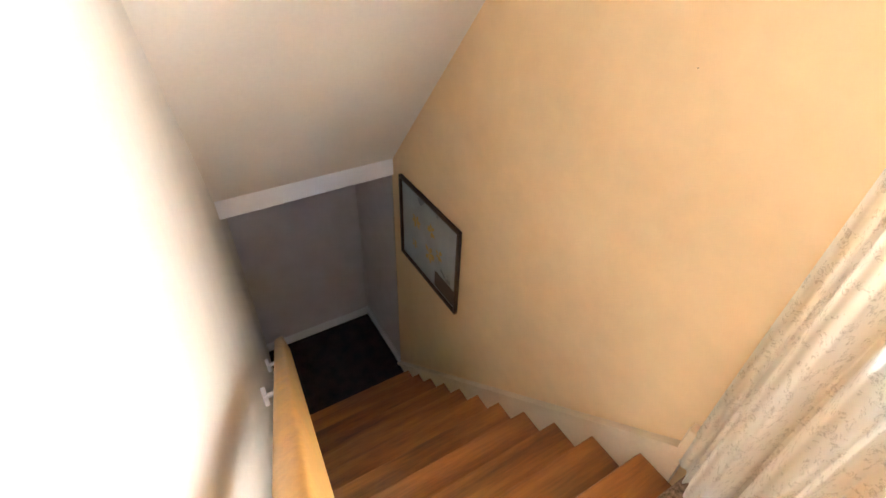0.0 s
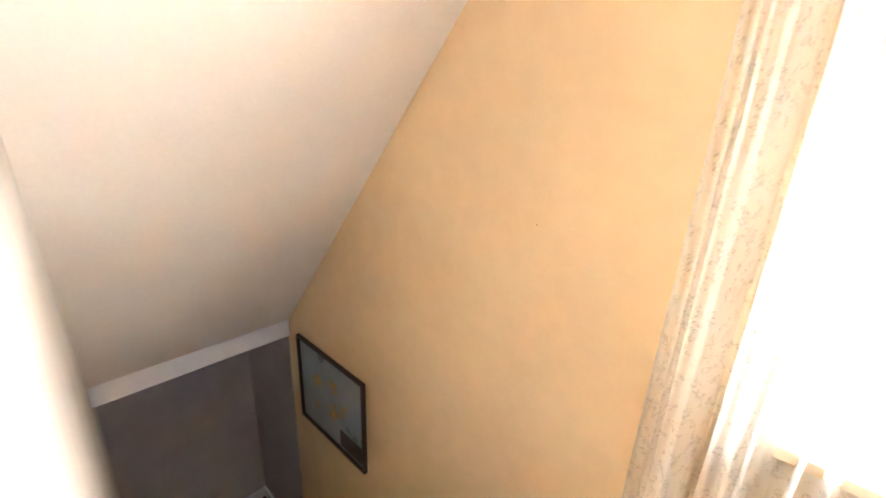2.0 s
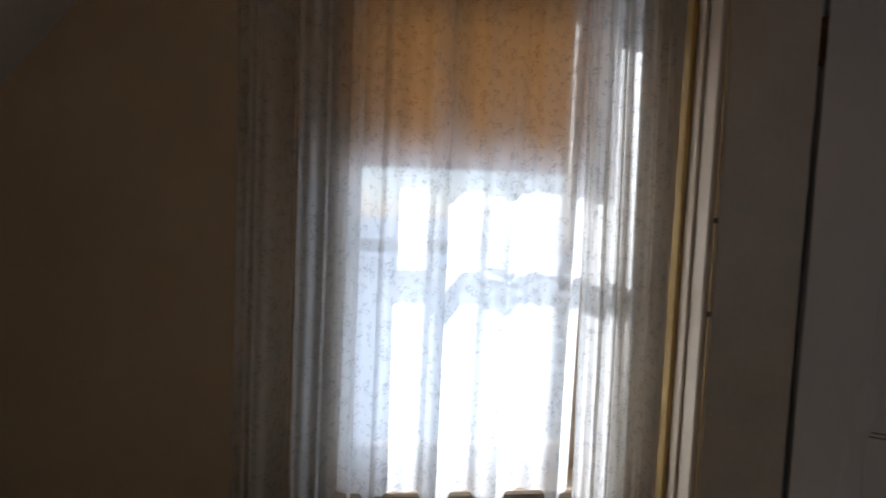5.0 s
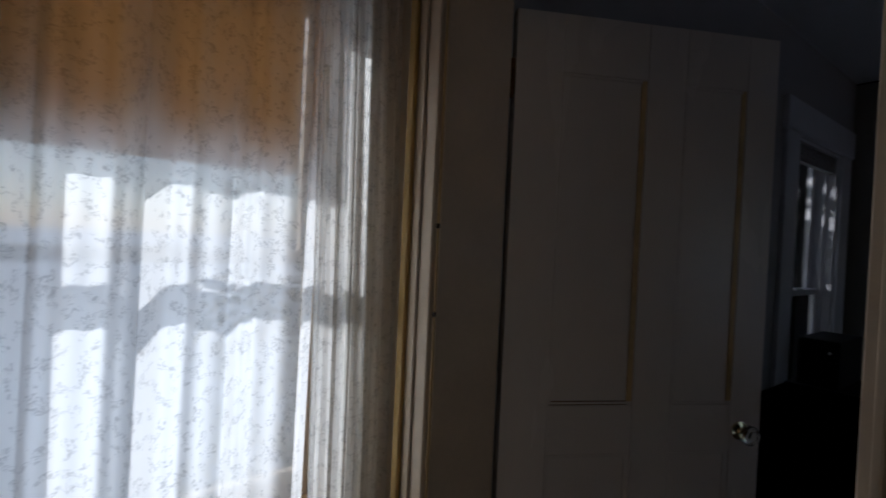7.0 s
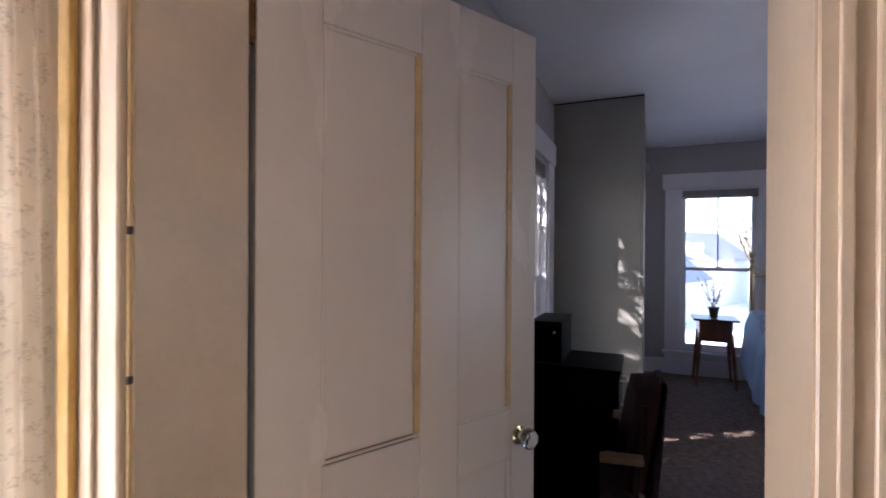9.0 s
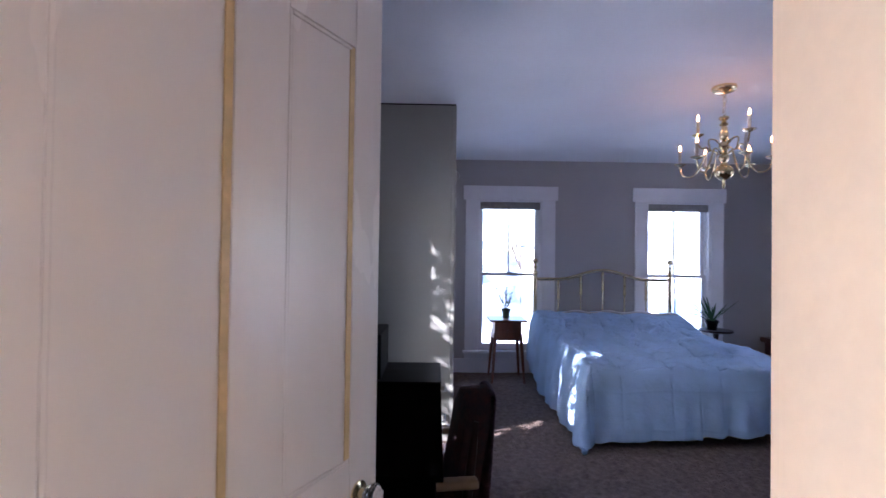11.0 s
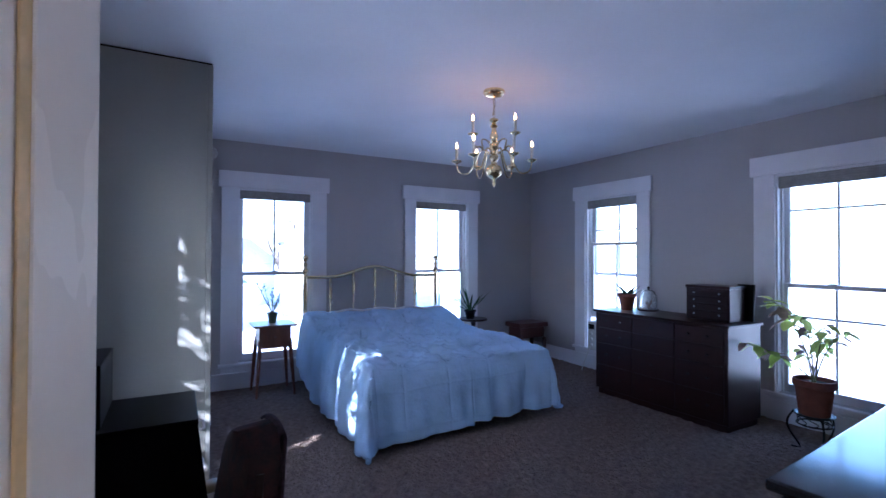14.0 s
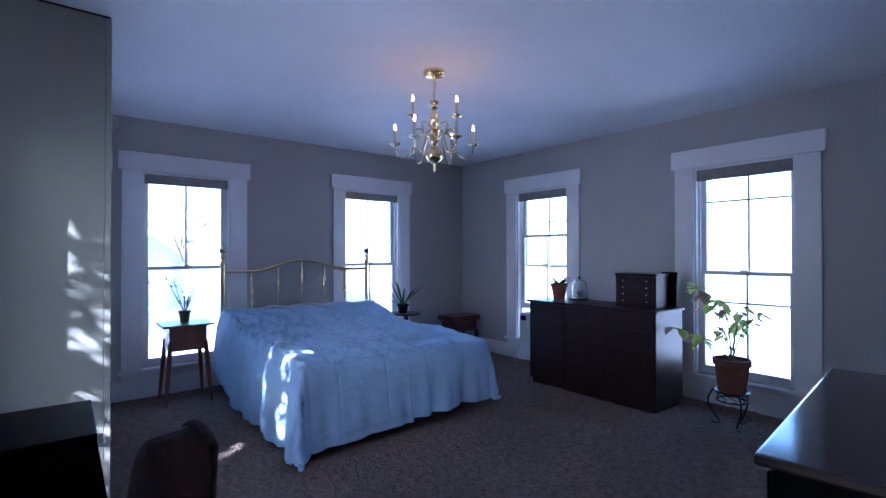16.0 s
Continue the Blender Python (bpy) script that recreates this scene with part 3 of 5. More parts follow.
# lace curtain across the landing window
def curtain(name, y0, y1, count, depth, waves, seed, label, pleat=0.0):
    rnd = random.Random(seed)
    ph = [rnd.uniform(0, 6.28) for _ in range(6)]
    bm = bmesh.new()
    rows = 40
    grid = []
    for j in range(rows + 1):
        z = 0.015 + (2.2 - 0.015) * j / rows
        line = []
        for i in range(count + 1):
            u = i / count
            fall = 1 - 0.25 * j / rows
            x = XW + 0.075 + fall * depth * (math.sin(u * waves * 6.283 + ph[0] + 0.25 * math.sin(z * 2 + ph[1])) + 0.5 * math.sin(u * waves * 11.1 + ph[2] + 0.3 * z) + 0.25 * math.sin(u * waves * 25 + ph[3]))
            if pleat:
                w = y0 + (y1 - y0) * u + 0.012 * math.sin(z * 1.3 + ph[1]) + 0.008 * math.sin(u * 17 + ph[3])
                ridge = 1 - abs(math.sin(math.pi * (w + 0.42) / 0.16)) ** 0.8
                x = XW + 0.034 + pleat * ridge * (0.7 + 0.3 * math.sin(u * 11 + ph[2])) + 0.004 * math.sin(u * 90 + ph[5])
            y = y0 + (y1 - y0) * u + 0.012 * math.sin(z * 1.7 + ph[4]) + 0.006 * math.sin(u * waves * 9 + ph[5])
            line.append(bm.verts.new((max(x, XW + 0.026), y, z)))
        grid.append(line)
    for a, b in zip(grid, grid[1:]):
        for i in range(count):
            bm.faces.new((a[i], a[i + 1], b[i + 1], b[i]))
    return tagged(piece(name, bm, M_LACE, smooth=True), label, "curtain", group="lace curtains")


curtain("lace_curtain", -0.9, -0.2, 210, 0.017, 4.0, 3, "sheer cream lace curtain panel over sunny landing window", pleat=0.075)
curtain("lace_curtain", -1.09, -0.79, 180, 0.042, 2.4, 5, "gathered cream lace curtain hanging to the floor")
curtain("lace_curtain", -0.235, -0.01, 170, 0.017, 3.2, 8, "gathered cream lace curtain hanging to the floor")
curtain("lace_curtain", -0.22, -0.005, 150, 0.012, 3.7, 12, "gathered cream lace curtain hanging to the floor")
rod = thing("curtain_rod", "slim white curtain rod above landing window", "curtain rod")
bm = bmesh.new()
tube(bm, [(XW, -1.07, 2.2), (XW + 0.06, -1.07, 2.2), (XW + 0.075, -1.05, 2.2), (XW + 0.075, -0.03, 2.2), (XW + 0.06, -0.012, 2.2), (XW, -0.01, 2.2)], 0.008)
piece("rod", bm, M_WHITE, rod)

# ---------------------------------------------------------------- doorway and door
door_frame = thing("door_frame", "cream painted door frame with moulded casing", "door frame", kind="structure")
box_piece("jamb", (-0.02, 0.0, 0.0, 0.0, HINGE_Y - 0.005, 2.03), M_TRIM, door_frame, bevel=0.002)
# the old latch jamb is out of square: it closes in towards the landing
bm = bmesh.new()
vs = [bm.verts.new((x, y, z)) for z in (0.0, 2.03) for x, y in ((0.757, -0.018), (0.792, -0.018), (0.792, HINGE_Y), (0.773, HINGE_Y))]
for q in ((3, 2, 1, 0), (4, 5, 6, 7), (0, 1, 5, 4), (1, 2, 6, 5), (2, 3, 7, 6), (3, 0, 4, 7)):
    bm.faces.new([vs[i] for i in q])
bmesh.ops.bevel(bm, geom=[e for e in bm.edges if abs(e.verts[0].co.z - e.verts[1].co.z) > 1], offset=0.002, segments=2, affect="EDGES")
piece("jamb", bm, M_TRIM, door_frame)
box_piece("head_jamb", (0.0, 0.0, 2.03, 0.772, HINGE_Y, 2.047), M_TRIM, door_frame, bevel=0.002)
bm = bmesh.new()
box(bm, -0.118, -0.018, 0.0, -0.006, 0.0, 2.07, bevel=0.003)
box(bm, -0.063, -0.026, 0.0, -0.05, -0.0185, 2.07, bevel=0.005, seg=2)
# narrow moulded casing on the latch side: two rounded beads on a flat board
box(bm, 0.758, -0.0225, 0.0, 0.803, -0.0185, 2.07, bevel=0.0015)
box(bm, 0.769, -0.0268, 0.0, 0.778, -0.0222, 2.07, bevel=0.002, seg=3)
box(bm, 0.789, -0.0285, 0.0, 0.8025, -0.0222, 2.07, bevel=0.0028, seg=3)
box(bm, -0.118, -0.02, 2.0705, 0.888, 0.0, 2.19, bevel=0.003)
piece("casing", bm, M_TRIM, door_frame)
# darker ochre bead: the corner's shade beside the curtain is put into its colour
bm = bmesh.new()
box(bm, -0.118, -0.032, 0.0, -0.09, -0.0185, 2.07, bevel=0.006, seg=2)
piece("outer_bead", bm, M_CORNER_SHADE, door_frame)
bm = bmesh.new()
box(bm, -0.0035, -0.0075, 0.0, 0.0015, -0.0005, 2.03, bevel=0.001)
box(bm, -0.122, -0.012, 0.0, -0.1185, -0.001, 2.07, bevel=0.001)
piece("worn_edge", bm, M_YELLOWED, door_frame)
bm = bmesh.new()
for x0, x1 in ((0.85, 0.96),):
    if x1 > x0:
        box(bm, x0, HINGE_Y + 0.004, 0.0, x1, HINGE_Y + 0.024, 2.07, bevel=0.003)
piece("inner_casing", bm, M_TRIM, door_frame)
for z in (1.435, 1.23):
    bm = bmesh.new()
    box(bm, -0.003, -0.009, z - 0.006, 0.002, -0.0005, z + 0.006, bevel=0.001)
    piece("screw_scar", bm, M_DARKPRINT, door_frame)

door = thing("door_1", "open cream painted panel door with glass knob", "door", kind="structure")
door.matrix_basis = pose(-0.037, 0.2, 0.0, 0, 0, 62.2)
DW, DH, DT = 0.812, 2.014, 0.036
bm = bmesh.new()
for x0, x1 in ((0.037, 0.167), (0.41, 0.525), (0.715, DW)):
    box(bm, x0, -DT / 2, 0.012, x1, DT / 2, DH, bevel=0.002)
for x0, x1 in ((0.167, 0.41), (0.525, 0.715)):
    for z0, z1 in ((0.012, 0.2), (0.842, 0.975), (1.86, DH)):
        box(bm, x0, -DT / 2 + 0.0004, z0, x1, DT / 2 - 0.0004, z1, bevel=0.0015)
piece("stiles", bm, M_DOOR, door)
for x0, x1, z0, z1 in ((0.167, 0.41, 0.975, 1.86), (0.525, 0.715, 0.975, 1.86), (0.167, 0.41, 0.2, 0.842), (0.525, 0.715, 0.2, 0.842)):
    box_piece("panel", (x0 - 0.001, -0.0132, z0 - 0.001, x1 + 0.001, 0.0132, z1 + 0.001), M_DOOR, door, bevel=0)
    bm = bmesh.new()
    for s in (-1, 1):
        for q in ((x0, x0 + 0.009, z0, z1), (x0 + 0.009, x1 - 0.009, z0, z0 + 0.009), (x0 + 0.009, x1 - 0.009, z1 - 0.009, z1)):
            box(bm, q[0], min(s * 0.0136, s * 0.0165), q[2], q[1], max(s * 0.0136, s * 0.0165), q[3], bevel=0.002)
    piece("moulding", bm, M_DOOR, door)
    bm = bmesh.new()
    for s in (-1, 1):
        box(bm, x1 - 0.017, min(s * 0.0136, s * 0.0165), z0 + 0.0095, x1, max(s * 0.0136, s * 0.0165), z1, bevel=0.002)
    piece("worn_moulding", bm, M_YELLOWED if z0 > 0.9 else M_DOOR, door)
    if z0 > 0.9 and x0 < 0.3:
        # brown strips stand for the shade in the panel's bottom grooves
        bm = bmesh.new()
        box(bm, x0 + 0.004, -0.0174, z0 + 0.001, x1 - 0.018, -0.0166, z0 + 0.0035)
        box(bm, x0 + 0.004, -0.0146, z0 + 0.0092, x1 - 0.018, -0.0134, z0 + 0.0122)
        piece("joint_shade", bm, M_JOINT, door)
for s in (-1, 1):
    bm = bmesh.new()
    lathe(bm, [(0.026, 0), (0.026, 0.004), (0.012, 0.008), (0.01, 0.022)], 20)
    bmesh.ops.rotate(bm, verts=bm.verts, matrix=Matrix.Rotation(radians(90 * s), 3, "X"))
    bmesh.ops.translate(bm, verts=bm.verts, vec=(0.745, s * -DT / 2, 0.9))
    piece("rosette", bm, M_BRASS, door, smooth=True)
    bm = bmesh.new()
    lathe(bm, [(0.01, 0.02), (0.02, 0.024), (0.028, 0.034), (0.028, 0.044), (0.02, 0.054), (0.006, 0.057)], 12)
    bmesh.ops.rotate(bm, verts=bm.verts, matrix=Matrix.Rotation(radians(90 * s), 3, "X"))
    bmesh.ops.translate(bm, verts=bm.verts, vec=(0.745, s * -DT / 2, 0.9))
    piece("knob", bm, M_GLASS, door)
for z in (0.25, 1.835):
    bm = bmesh.new()
    tube(bm, [(0.028, -0.02, z - 0.045), (0.028, -0.02, z + 0.045)], 0.007)
    tube(bm, [(0.028, -0.02, z - 0.056), (0.028, -0.02, z - 0.045)], 0.005)
    box(bm, 0.03, -0.012, z - 0.044, 0.0365, 0.012, z + 0.044)
    piece("hinge", bm, M_RUST, door)
tagged(box_piece("trim_threshold", (0.001, 0.0, 0.0005, 0.771, HINGE_Y, 0.012), M_CHERRY, bevel=0.004), "worn wooden door threshold", "threshold", kind="structure")

# baseboards in the bedroom
for k, dims in enumerate(((0.63, YB - 0.02, 0, XR, YB, 0.17), (XR - 0.02, HINGE_Y + 0.01, 0, XR, YB - 0.021, 0.17), (0.92, HINGE_Y + 0.005, 0, XR - 0.021, HINGE_Y + 0.025, 0.17), (XL, HINGE_Y + 0.03, 0, XL + 0.02, 3.4, 0.17))):
    tagged(box_piece("baseboard", dims, M_WHITE, bevel=0.004), "white painted baseboard", "baseboard", kind="structure")

# ---------------------------------------------------------------- closet built into the corner
closet = thing("wall_closet", "grey built-in closet with a narrow side door", "closet", kind="structure")
CX, CY = 0.632, 3.43
box_piece("body", (XL, CY, 0, CX - 0.03, YB, CEIL - 0.012), M_CLOSET, closet, bevel=0.003)
box_piece("corner_post", (CX - 0.0295, CY, 0, CX, CY + 0.1, CEIL - 0.012), M_CLOSET, closet, bevel=0.003)
box_piece("side_door", (CX - 0.0295, CY + 0.104, 0.02, CX - 0.002, YB - 0.25, 2.05), M_WHITE, closet, bevel=0.003)
box_piece("side_panel", (CX - 0.0295, CY + 0.104, 2.054, CX - 0.001, YB, CEIL - 0.012), M_CLOSET, closet, bevel=0.002)
box_piece("side_post", (CX - 0.0295, YB - 0.246, 0, CX - 0.001, YB, 2.05), M_WHITE, closet, bevel=0.002)
# black fill gives the shade in the narrow gap under the ceiling
bm = bmesh.new()
box(bm, XL, CY + 0.006, CEIL - 0.0118, CX - 0.004, YB, CEIL - 0.001)
piece("top_gap_shade", bm, M_BLACK, closet)
for z in (0.36, 1.09, 1.83):
    bm = bmesh.new()
    tube(bm, [(CX + 0.004, CY + 0.103, z - 0.04), (CX + 0.004, CY + 0.103, z + 0.04)], 0.006)
    piece("hinge", bm, M_STEEL, closet)
bm = bmesh.new()
tube(bm, [(CX - 0.001, CY + 0.05, 2.07), (CX + 0.02, CY + 0.05, 2.06), (CX + 0.03, CY + 0.04, 2.03), (CX + 0.02, CY + 0.04, 2.005)], 0.004)
piece("coat_hook", bm, M_STEEL, closet)

# ---------------------------------------------------------------- bed
bed = thing("bed", "brass double bed with rumpled light blue comforter", "bed")
BX0, BX1, BY0, BY1 = 1.7, 3.28, 3.44, 5.36
box_piece("mattress", (BX0 + 0.02, BY0 + 0.03, 0.26, BX1 - 0.02, BY1, 0.5), M_SHEET, bed, bevel=0.05, seg=3)
box_piece("box_spring", (BX0 + 0.03, BY0 + 0.04, 0.13, BX1 - 0.03, BY1, 0.258), M_SHEET, bed, bevel=0.02, seg=2)
for x in (BX0 + 0.1, (BX0 + BX1) / 2, BX1 - 0.1):
    for y in (BY0 + 0.25, BY1 - 0.3):
        bm = bmesh.new()
        lathe(bm, [(0.03, 0), (0.032, 0.03), (0.02, 0.05), (0.02, 0.129)], 12, at=(x, y, 0))
        piece("foot", bm, M_IRON, bed, smooth=True)


def comforter():
    hwid, length, mx = (BX1 - BX0) / 2 + 0.02, BY1 - BY0 + 0.02, (BX0 + BX1) / 2
    nx, ny = 300, 350
    smax, tmax = hwid + 0.55, length + 0.51
    bm = bmesh.new()
    grid = []
    for j in range(ny + 1):
        t = tmax * j / ny
        row = []
        for i in range(nx + 1):
            s = -smax + 2 * smax * i / nx
            ex, et = max(abs(s) - hwid, 0), max(t - length, 0)
            sg = 1 if s > 0 else -1
            d = math.hypot(ex, et)
            slack = max(0, min(1, (s + 0.75) / 0.6))
            drop = min(d, 0.58 if s < 0 else 0.485) * (1.02 - 0.02 * slack)
            x = mx + max(-hwid, min(hwid, s))
            y = BY1 - min(t, length)
            foot = min(t, length) / length
            top = 0.555 + 0.03 * math.sin(foot * 3.14) + 0.2 * max(0, 1 - foot * 3.4) ** 0.7
            top += 0.012 * noise.noise((s * 2.5, t * 2.5, 1)) * 2
            # soft shoulder where the cover turns over the edge
            edge = min(1, d / 0.14)
            along = s if et > ex else t * sg
            wave = (math.sin(along * (21 if et > ex else 15) + 3.5 * noise.noise((along * 1.7, 3, sg))) + 0.45 * math.sin(along * 39 + 1.3 + sg)) * (0.35 + 0.9 * abs(noise.noise((along * 1.3, 9, sg)))) * 1.2
            puff = min(1, d / 0.42) ** (1.7 if et > ex else 1.2)
            out = 0.05 * edge + (0.05 if s < 0 else 0.02) * puff + (0.03 if s < 0 else 0.036) * wave * puff
            if d > 1e-6:
                x += sg * ex / d * out * (1 if ex else 0)
                y -= et / d * out
                if ex > 0.02 and et > 0.02:
                    c = min(ex, et)
                    x += sg * (0.06 if s < 0 else 0.05) * c
                    y -= (0.3 if s < 0 else 0.12) * c
            z = top - 0.035 * edge ** 2 - max(0, drop - 0.05) * 1.0
            z = max(z, 0.016 + 0.01 * abs(wave))
            # stitched squares and rumples
            q = min(abs((s + 0.02) % 0.38 - 0.19), abs((t + 0.1) % 0.38 - 0.19))
            z -= (0.034 * max(0, 1 - q / 0.014) + 0.014 * max(0, 1 - q / 0.07)) * (1 - puff) * (0.35 if d > 0.02 else 1)
            seam = max(0.0, 1 - abs(d - 0.15) / 0.012) if et > ex else 0.0
            y += 0.003 * seam
            if d > 0.06 and q < 0.02:
                y += 0.004 * (1 - q / 0.02) if et > ex else 0
            if d < 0.06:
                r = noise.noise((s * 3 + t * 2, t * 9 - s * 4, 2)) * 0.5 + noise.noise((s * 7, t * 16 - s * 8, 5)) * 0.4
                cr = (1 - abs(noise.noise((s * 2.2 + t * 1.2, t * 6.5 - s * 2.4, 8)))) ** 9 + 0.7 * (1 - abs(noise.noise((s * 5 - t * 2, t * 9 + s * 3, 12)))) ** 9
                cr += 0.8 * max(0, noise.noise((s * 1.1 + 4, t * 1.4, 3)) + 0.25) * (1 - abs(math.sin(t * 34 - s * 9 + 5 * noise.noise((s * 2.0, t * 2.0, 6))))) ** 2
                fan = noise.noise((s * 1.3 + 2, t * 1.1, 21))
                wr = (1 - abs(noise.noise((s * 1.2 + 0.6 * fan, t * 7.5 - s * 2.2 + 2.0 * fan, 31)))) ** 4 + 0.55 * (1 - abs(noise.noise((s * 2.2 - fan, t * 12.0 + s * 3.0, 37)))) ** 4
                z += 0.05 * wr * max(0.15, min(1, 0.6 + 1.6 * fan)) * min(1, foot * 6) * max(0.15, min(1, 1.5 - 1.3 * foot)) * (1 - 0.6 * max(0, min(1, (s - 0.35) / 0.35)))
                z += 0.048 * cr * min(1, 1.5 - foot) * min(1, foot * 5 + 0.1) * (1 - 0.85 * max(0, min(1, (s - 0.35) / 0.35)))
                z += 0.04 * r * max(0.3, min(1, 1.35 - foot)) * min(1, foot * 5 + 0.15) * (1 - 0.8 * max(0, min(1, (s - 0.35) / 0.35)))
            row.append(bm.verts.new((x, y, z)))
        grid.append(row)
    for a, b in zip(grid, grid[1:]):
        for i in range(nx):
            bm.faces.new((a[i], a[i + 1], b[i + 1], b[i]))
    ob = piece("comforter", bm, M_COMFORT, bed, smooth=False)
    ob.data.shade_smooth()
    mod = ob.modifiers.new("thickness", "SOLIDIFY")
    mod.thickness, mod.offset = 0.018, 1.0
    return ob


comforter()
for x0, x1, tilt in ((BX0 + 0.06, 2.46, 2), (2.52, BX1 - 0.06, -3)):
    bm = bmesh.new()
    bmesh.ops.create_uvsphere(bm, u_segments=24, v_segments=14, radius=1.0)
    for v in bm.verts:
        r = 0.85 + 0.15 * abs(v.co.x * v.co.y)
        v.co = Vector((math.copysign(abs(v.co.x) ** 0.6, v.co.x) * (x1 - x0) / 2, math.copysign(abs(v.co.y) ** 0.6, v.co.y) * 0.21, v.co.z * 0.075))
    bmesh.ops.translate(bm, verts=bm.verts, vec=((x0 + x1) / 2, BY1 - 0.24, 0.6))
    piece("pillow", bm, M_SHEET, bed, smooth=True)
bm = bmesh.new()
grid = []
for j in range(7):
    grid.append([bm.verts.new((BX0 - 0.06 + (BX1 - BX0 + 0.1) * i / 40, BY1 - 0.08 + 0.1 * j / 6, 0.792 - 0.006 * j + 0.012 * math.sin(i * 0.7) * (1 + j / 6) - 0.03 * abs(i / 20 - 1) ** 3)) for i in range(41)])
for a, b in zip(grid, grid[1:]):
    for i in range(40):
        bm.faces.new((a[i], a[i + 1], b[i + 1], b[i]))
ob = piece("turned_hem", bm, M_SHEET, bed, smooth=True)
mod = ob.modifiers.new("thickness", "SOLIDIFY")
mod.thickness = 0.02
# brass headboard
HY = 5.45
PX0, PX1 = 1.674, 3.295


def head_curve(u):
    """Height of the top rail of the headboard from post to post."""
    return 1.135 + 0.11 * 0.5 * (1 + math.cos(min(1, abs(u - 0.5) / 0.33) * math.pi)) + 0.012


for x in (PX0, PX1):
    bm = bmesh.new()
    lathe(bm, [(0.024, 0.0), (0.024, 1.2), (0.032, 1.205), (0.034, 1.22), (0.026, 1.235), (0.018, 1.25), (0.018, 1.275), (0.027, 1.285), (0.027, 1.295), (0.014, 1.305), (0.014, 1.325)], 20, at=(x, HY, 0))
    piece("post", bm, M_BRASS, bed, smooth=True)
    bm = bmesh.new()
    lathe(bm, [(0.008, -0.034)] + [(0.034 * math.cos(a), 0.034 * math.sin(a)) for a in np.linspace(-1.3, 1.45, 12)] + [(0.004, 0.037)], 20, at=(x, HY, 1.358))
    piece("finial", bm, M_BRASS, bed, smooth=True)
bm = bmesh.new()
tube(bm, arc(lambda u: (PX0 + (PX1 - PX0) * u, HY, head_curve(u)), 40), 0.019, 12)
piece("top_rail", bm, M_BRASS, bed, smooth=True)
bm = bmesh.new()
tube(bm, [(PX0, HY, 0.5), (PX1, HY, 0.5)], 0.015, 10)
piece("lower_rail", bm, M_BRASS, bed, smooth=True)
for x in (1.955, 2.225, 2.487, 2.75, 3.01):
    bm = bmesh.new()
    zt = head_curve((x - PX0) / (PX1 - PX0)) - 0.01
    lathe(bm, [(0.009, 0.5), (0.009, zt - 0.24), (0.017, zt - 0.235), (0.02, zt - 0.21), (0.015, zt - 0.19), (0.015, zt - 0.06), (0.02, zt - 0.045), (0.014, zt - 0.03), (0.01, zt)], 14, at=(x, HY, 0))
    piece("spindle", bm, M_BRASS, bed, smooth=True)
slipper = thing("slipper", "dark red felt slipper on the carpet beside the bed", "slipper", pose(1.66, 3.93, 0, 0, 0, 35))
bm = bmesh.new()
bmesh.ops.create_uvsphere(bm, u_segments=16, v_segments=10, radius=1)
for v in bm.verts:
    v.co = Vector((v.co.x * 0.05, v.co.y * 0.12, max(0, v.co.z) * (0.055 if v.co.y > -0.1 else 0.035)))
piece("upper", bm, make_material("dark red felt", (0.1, 0.02, 0.02), 0.95, vary=0.2), slipper, smooth=True)
bundle = thing("cloth_bundle", "crumpled pale cloth lying under the bed", "cloth", pose(2.45, 3.5, 0))
bm = bmesh.new()
bmesh.ops.create_icosphere(bm, subdivisions=4, radius=1)
for v in bm.verts:
    k = 1 + 0.3 * noise.noise(v.co * 2.2) + 0.12 * noise.noise(v.co * 6)
    v.co = Vector((v.co.x * 0.17 * k, v.co.y * 0.1 * k, max(0, v.co.z * 0.5 + 0.5) * 0.1 * k))
piece("cloth", bm, make_material("pale pink cotton", (0.6, 0.5, 0.46), 0.95, vary=0.15, bump=0.5), bundle, smooth=True)


# ---------------------------------------------------------------- nightstand and plants by the bed
def nightstand():
    ns = thing("nightstand", "small reddish wooden nightstand with splayed legs", "nightstand", pose(1.305, 5.235, 0))
    box_piece("top", (-0.205, -0.19, 0.682, 0.205, 0.19, 0.702), M_CHERRY, ns, bevel=0.005, seg=2)
    box_piece("drawer_box", (-0.15, -0.145, 0.47, 0.15, 0.15, 0.681), M_CHERRY, ns, bevel=0.004)
    box_piece("drawer_front", (-0.13, -0.153, 0.49, 0.13, -0.1455, 0.665), M_CHERRY, ns, bevel=0.004)
    bm = bmesh.new()
    lathe(bm, [(0.005, 0), (0.006, 0.012), (0.013, 0.018), (0.012, 0.026), (0.004, 0.029)], 12)
    bmesh.ops.rotate(bm, verts=bm.verts, matrix=Matrix.Rotation(radians(90), 3, "X"))
    bmesh.ops.translate(bm, verts=bm.verts, vec=(0, -0.153, 0.58))
    piece("pull", bm, M_CHERRY, ns, smooth=True)
    for sx in (-1, 1):
        for sy in (-1, 1):
            bm = bmesh.new()
            tube(bm, [(sx * 0.14, sy * 0.135, 0.55), (sx * 0.158, sy * 0.155, 0.3), (sx * 0.18, sy * 0.18, 0.0)], [0.021, 0.019, 0.012], 10)
            piece("leg", bm, M_CHERRY, ns, smooth=True)


nightstand()


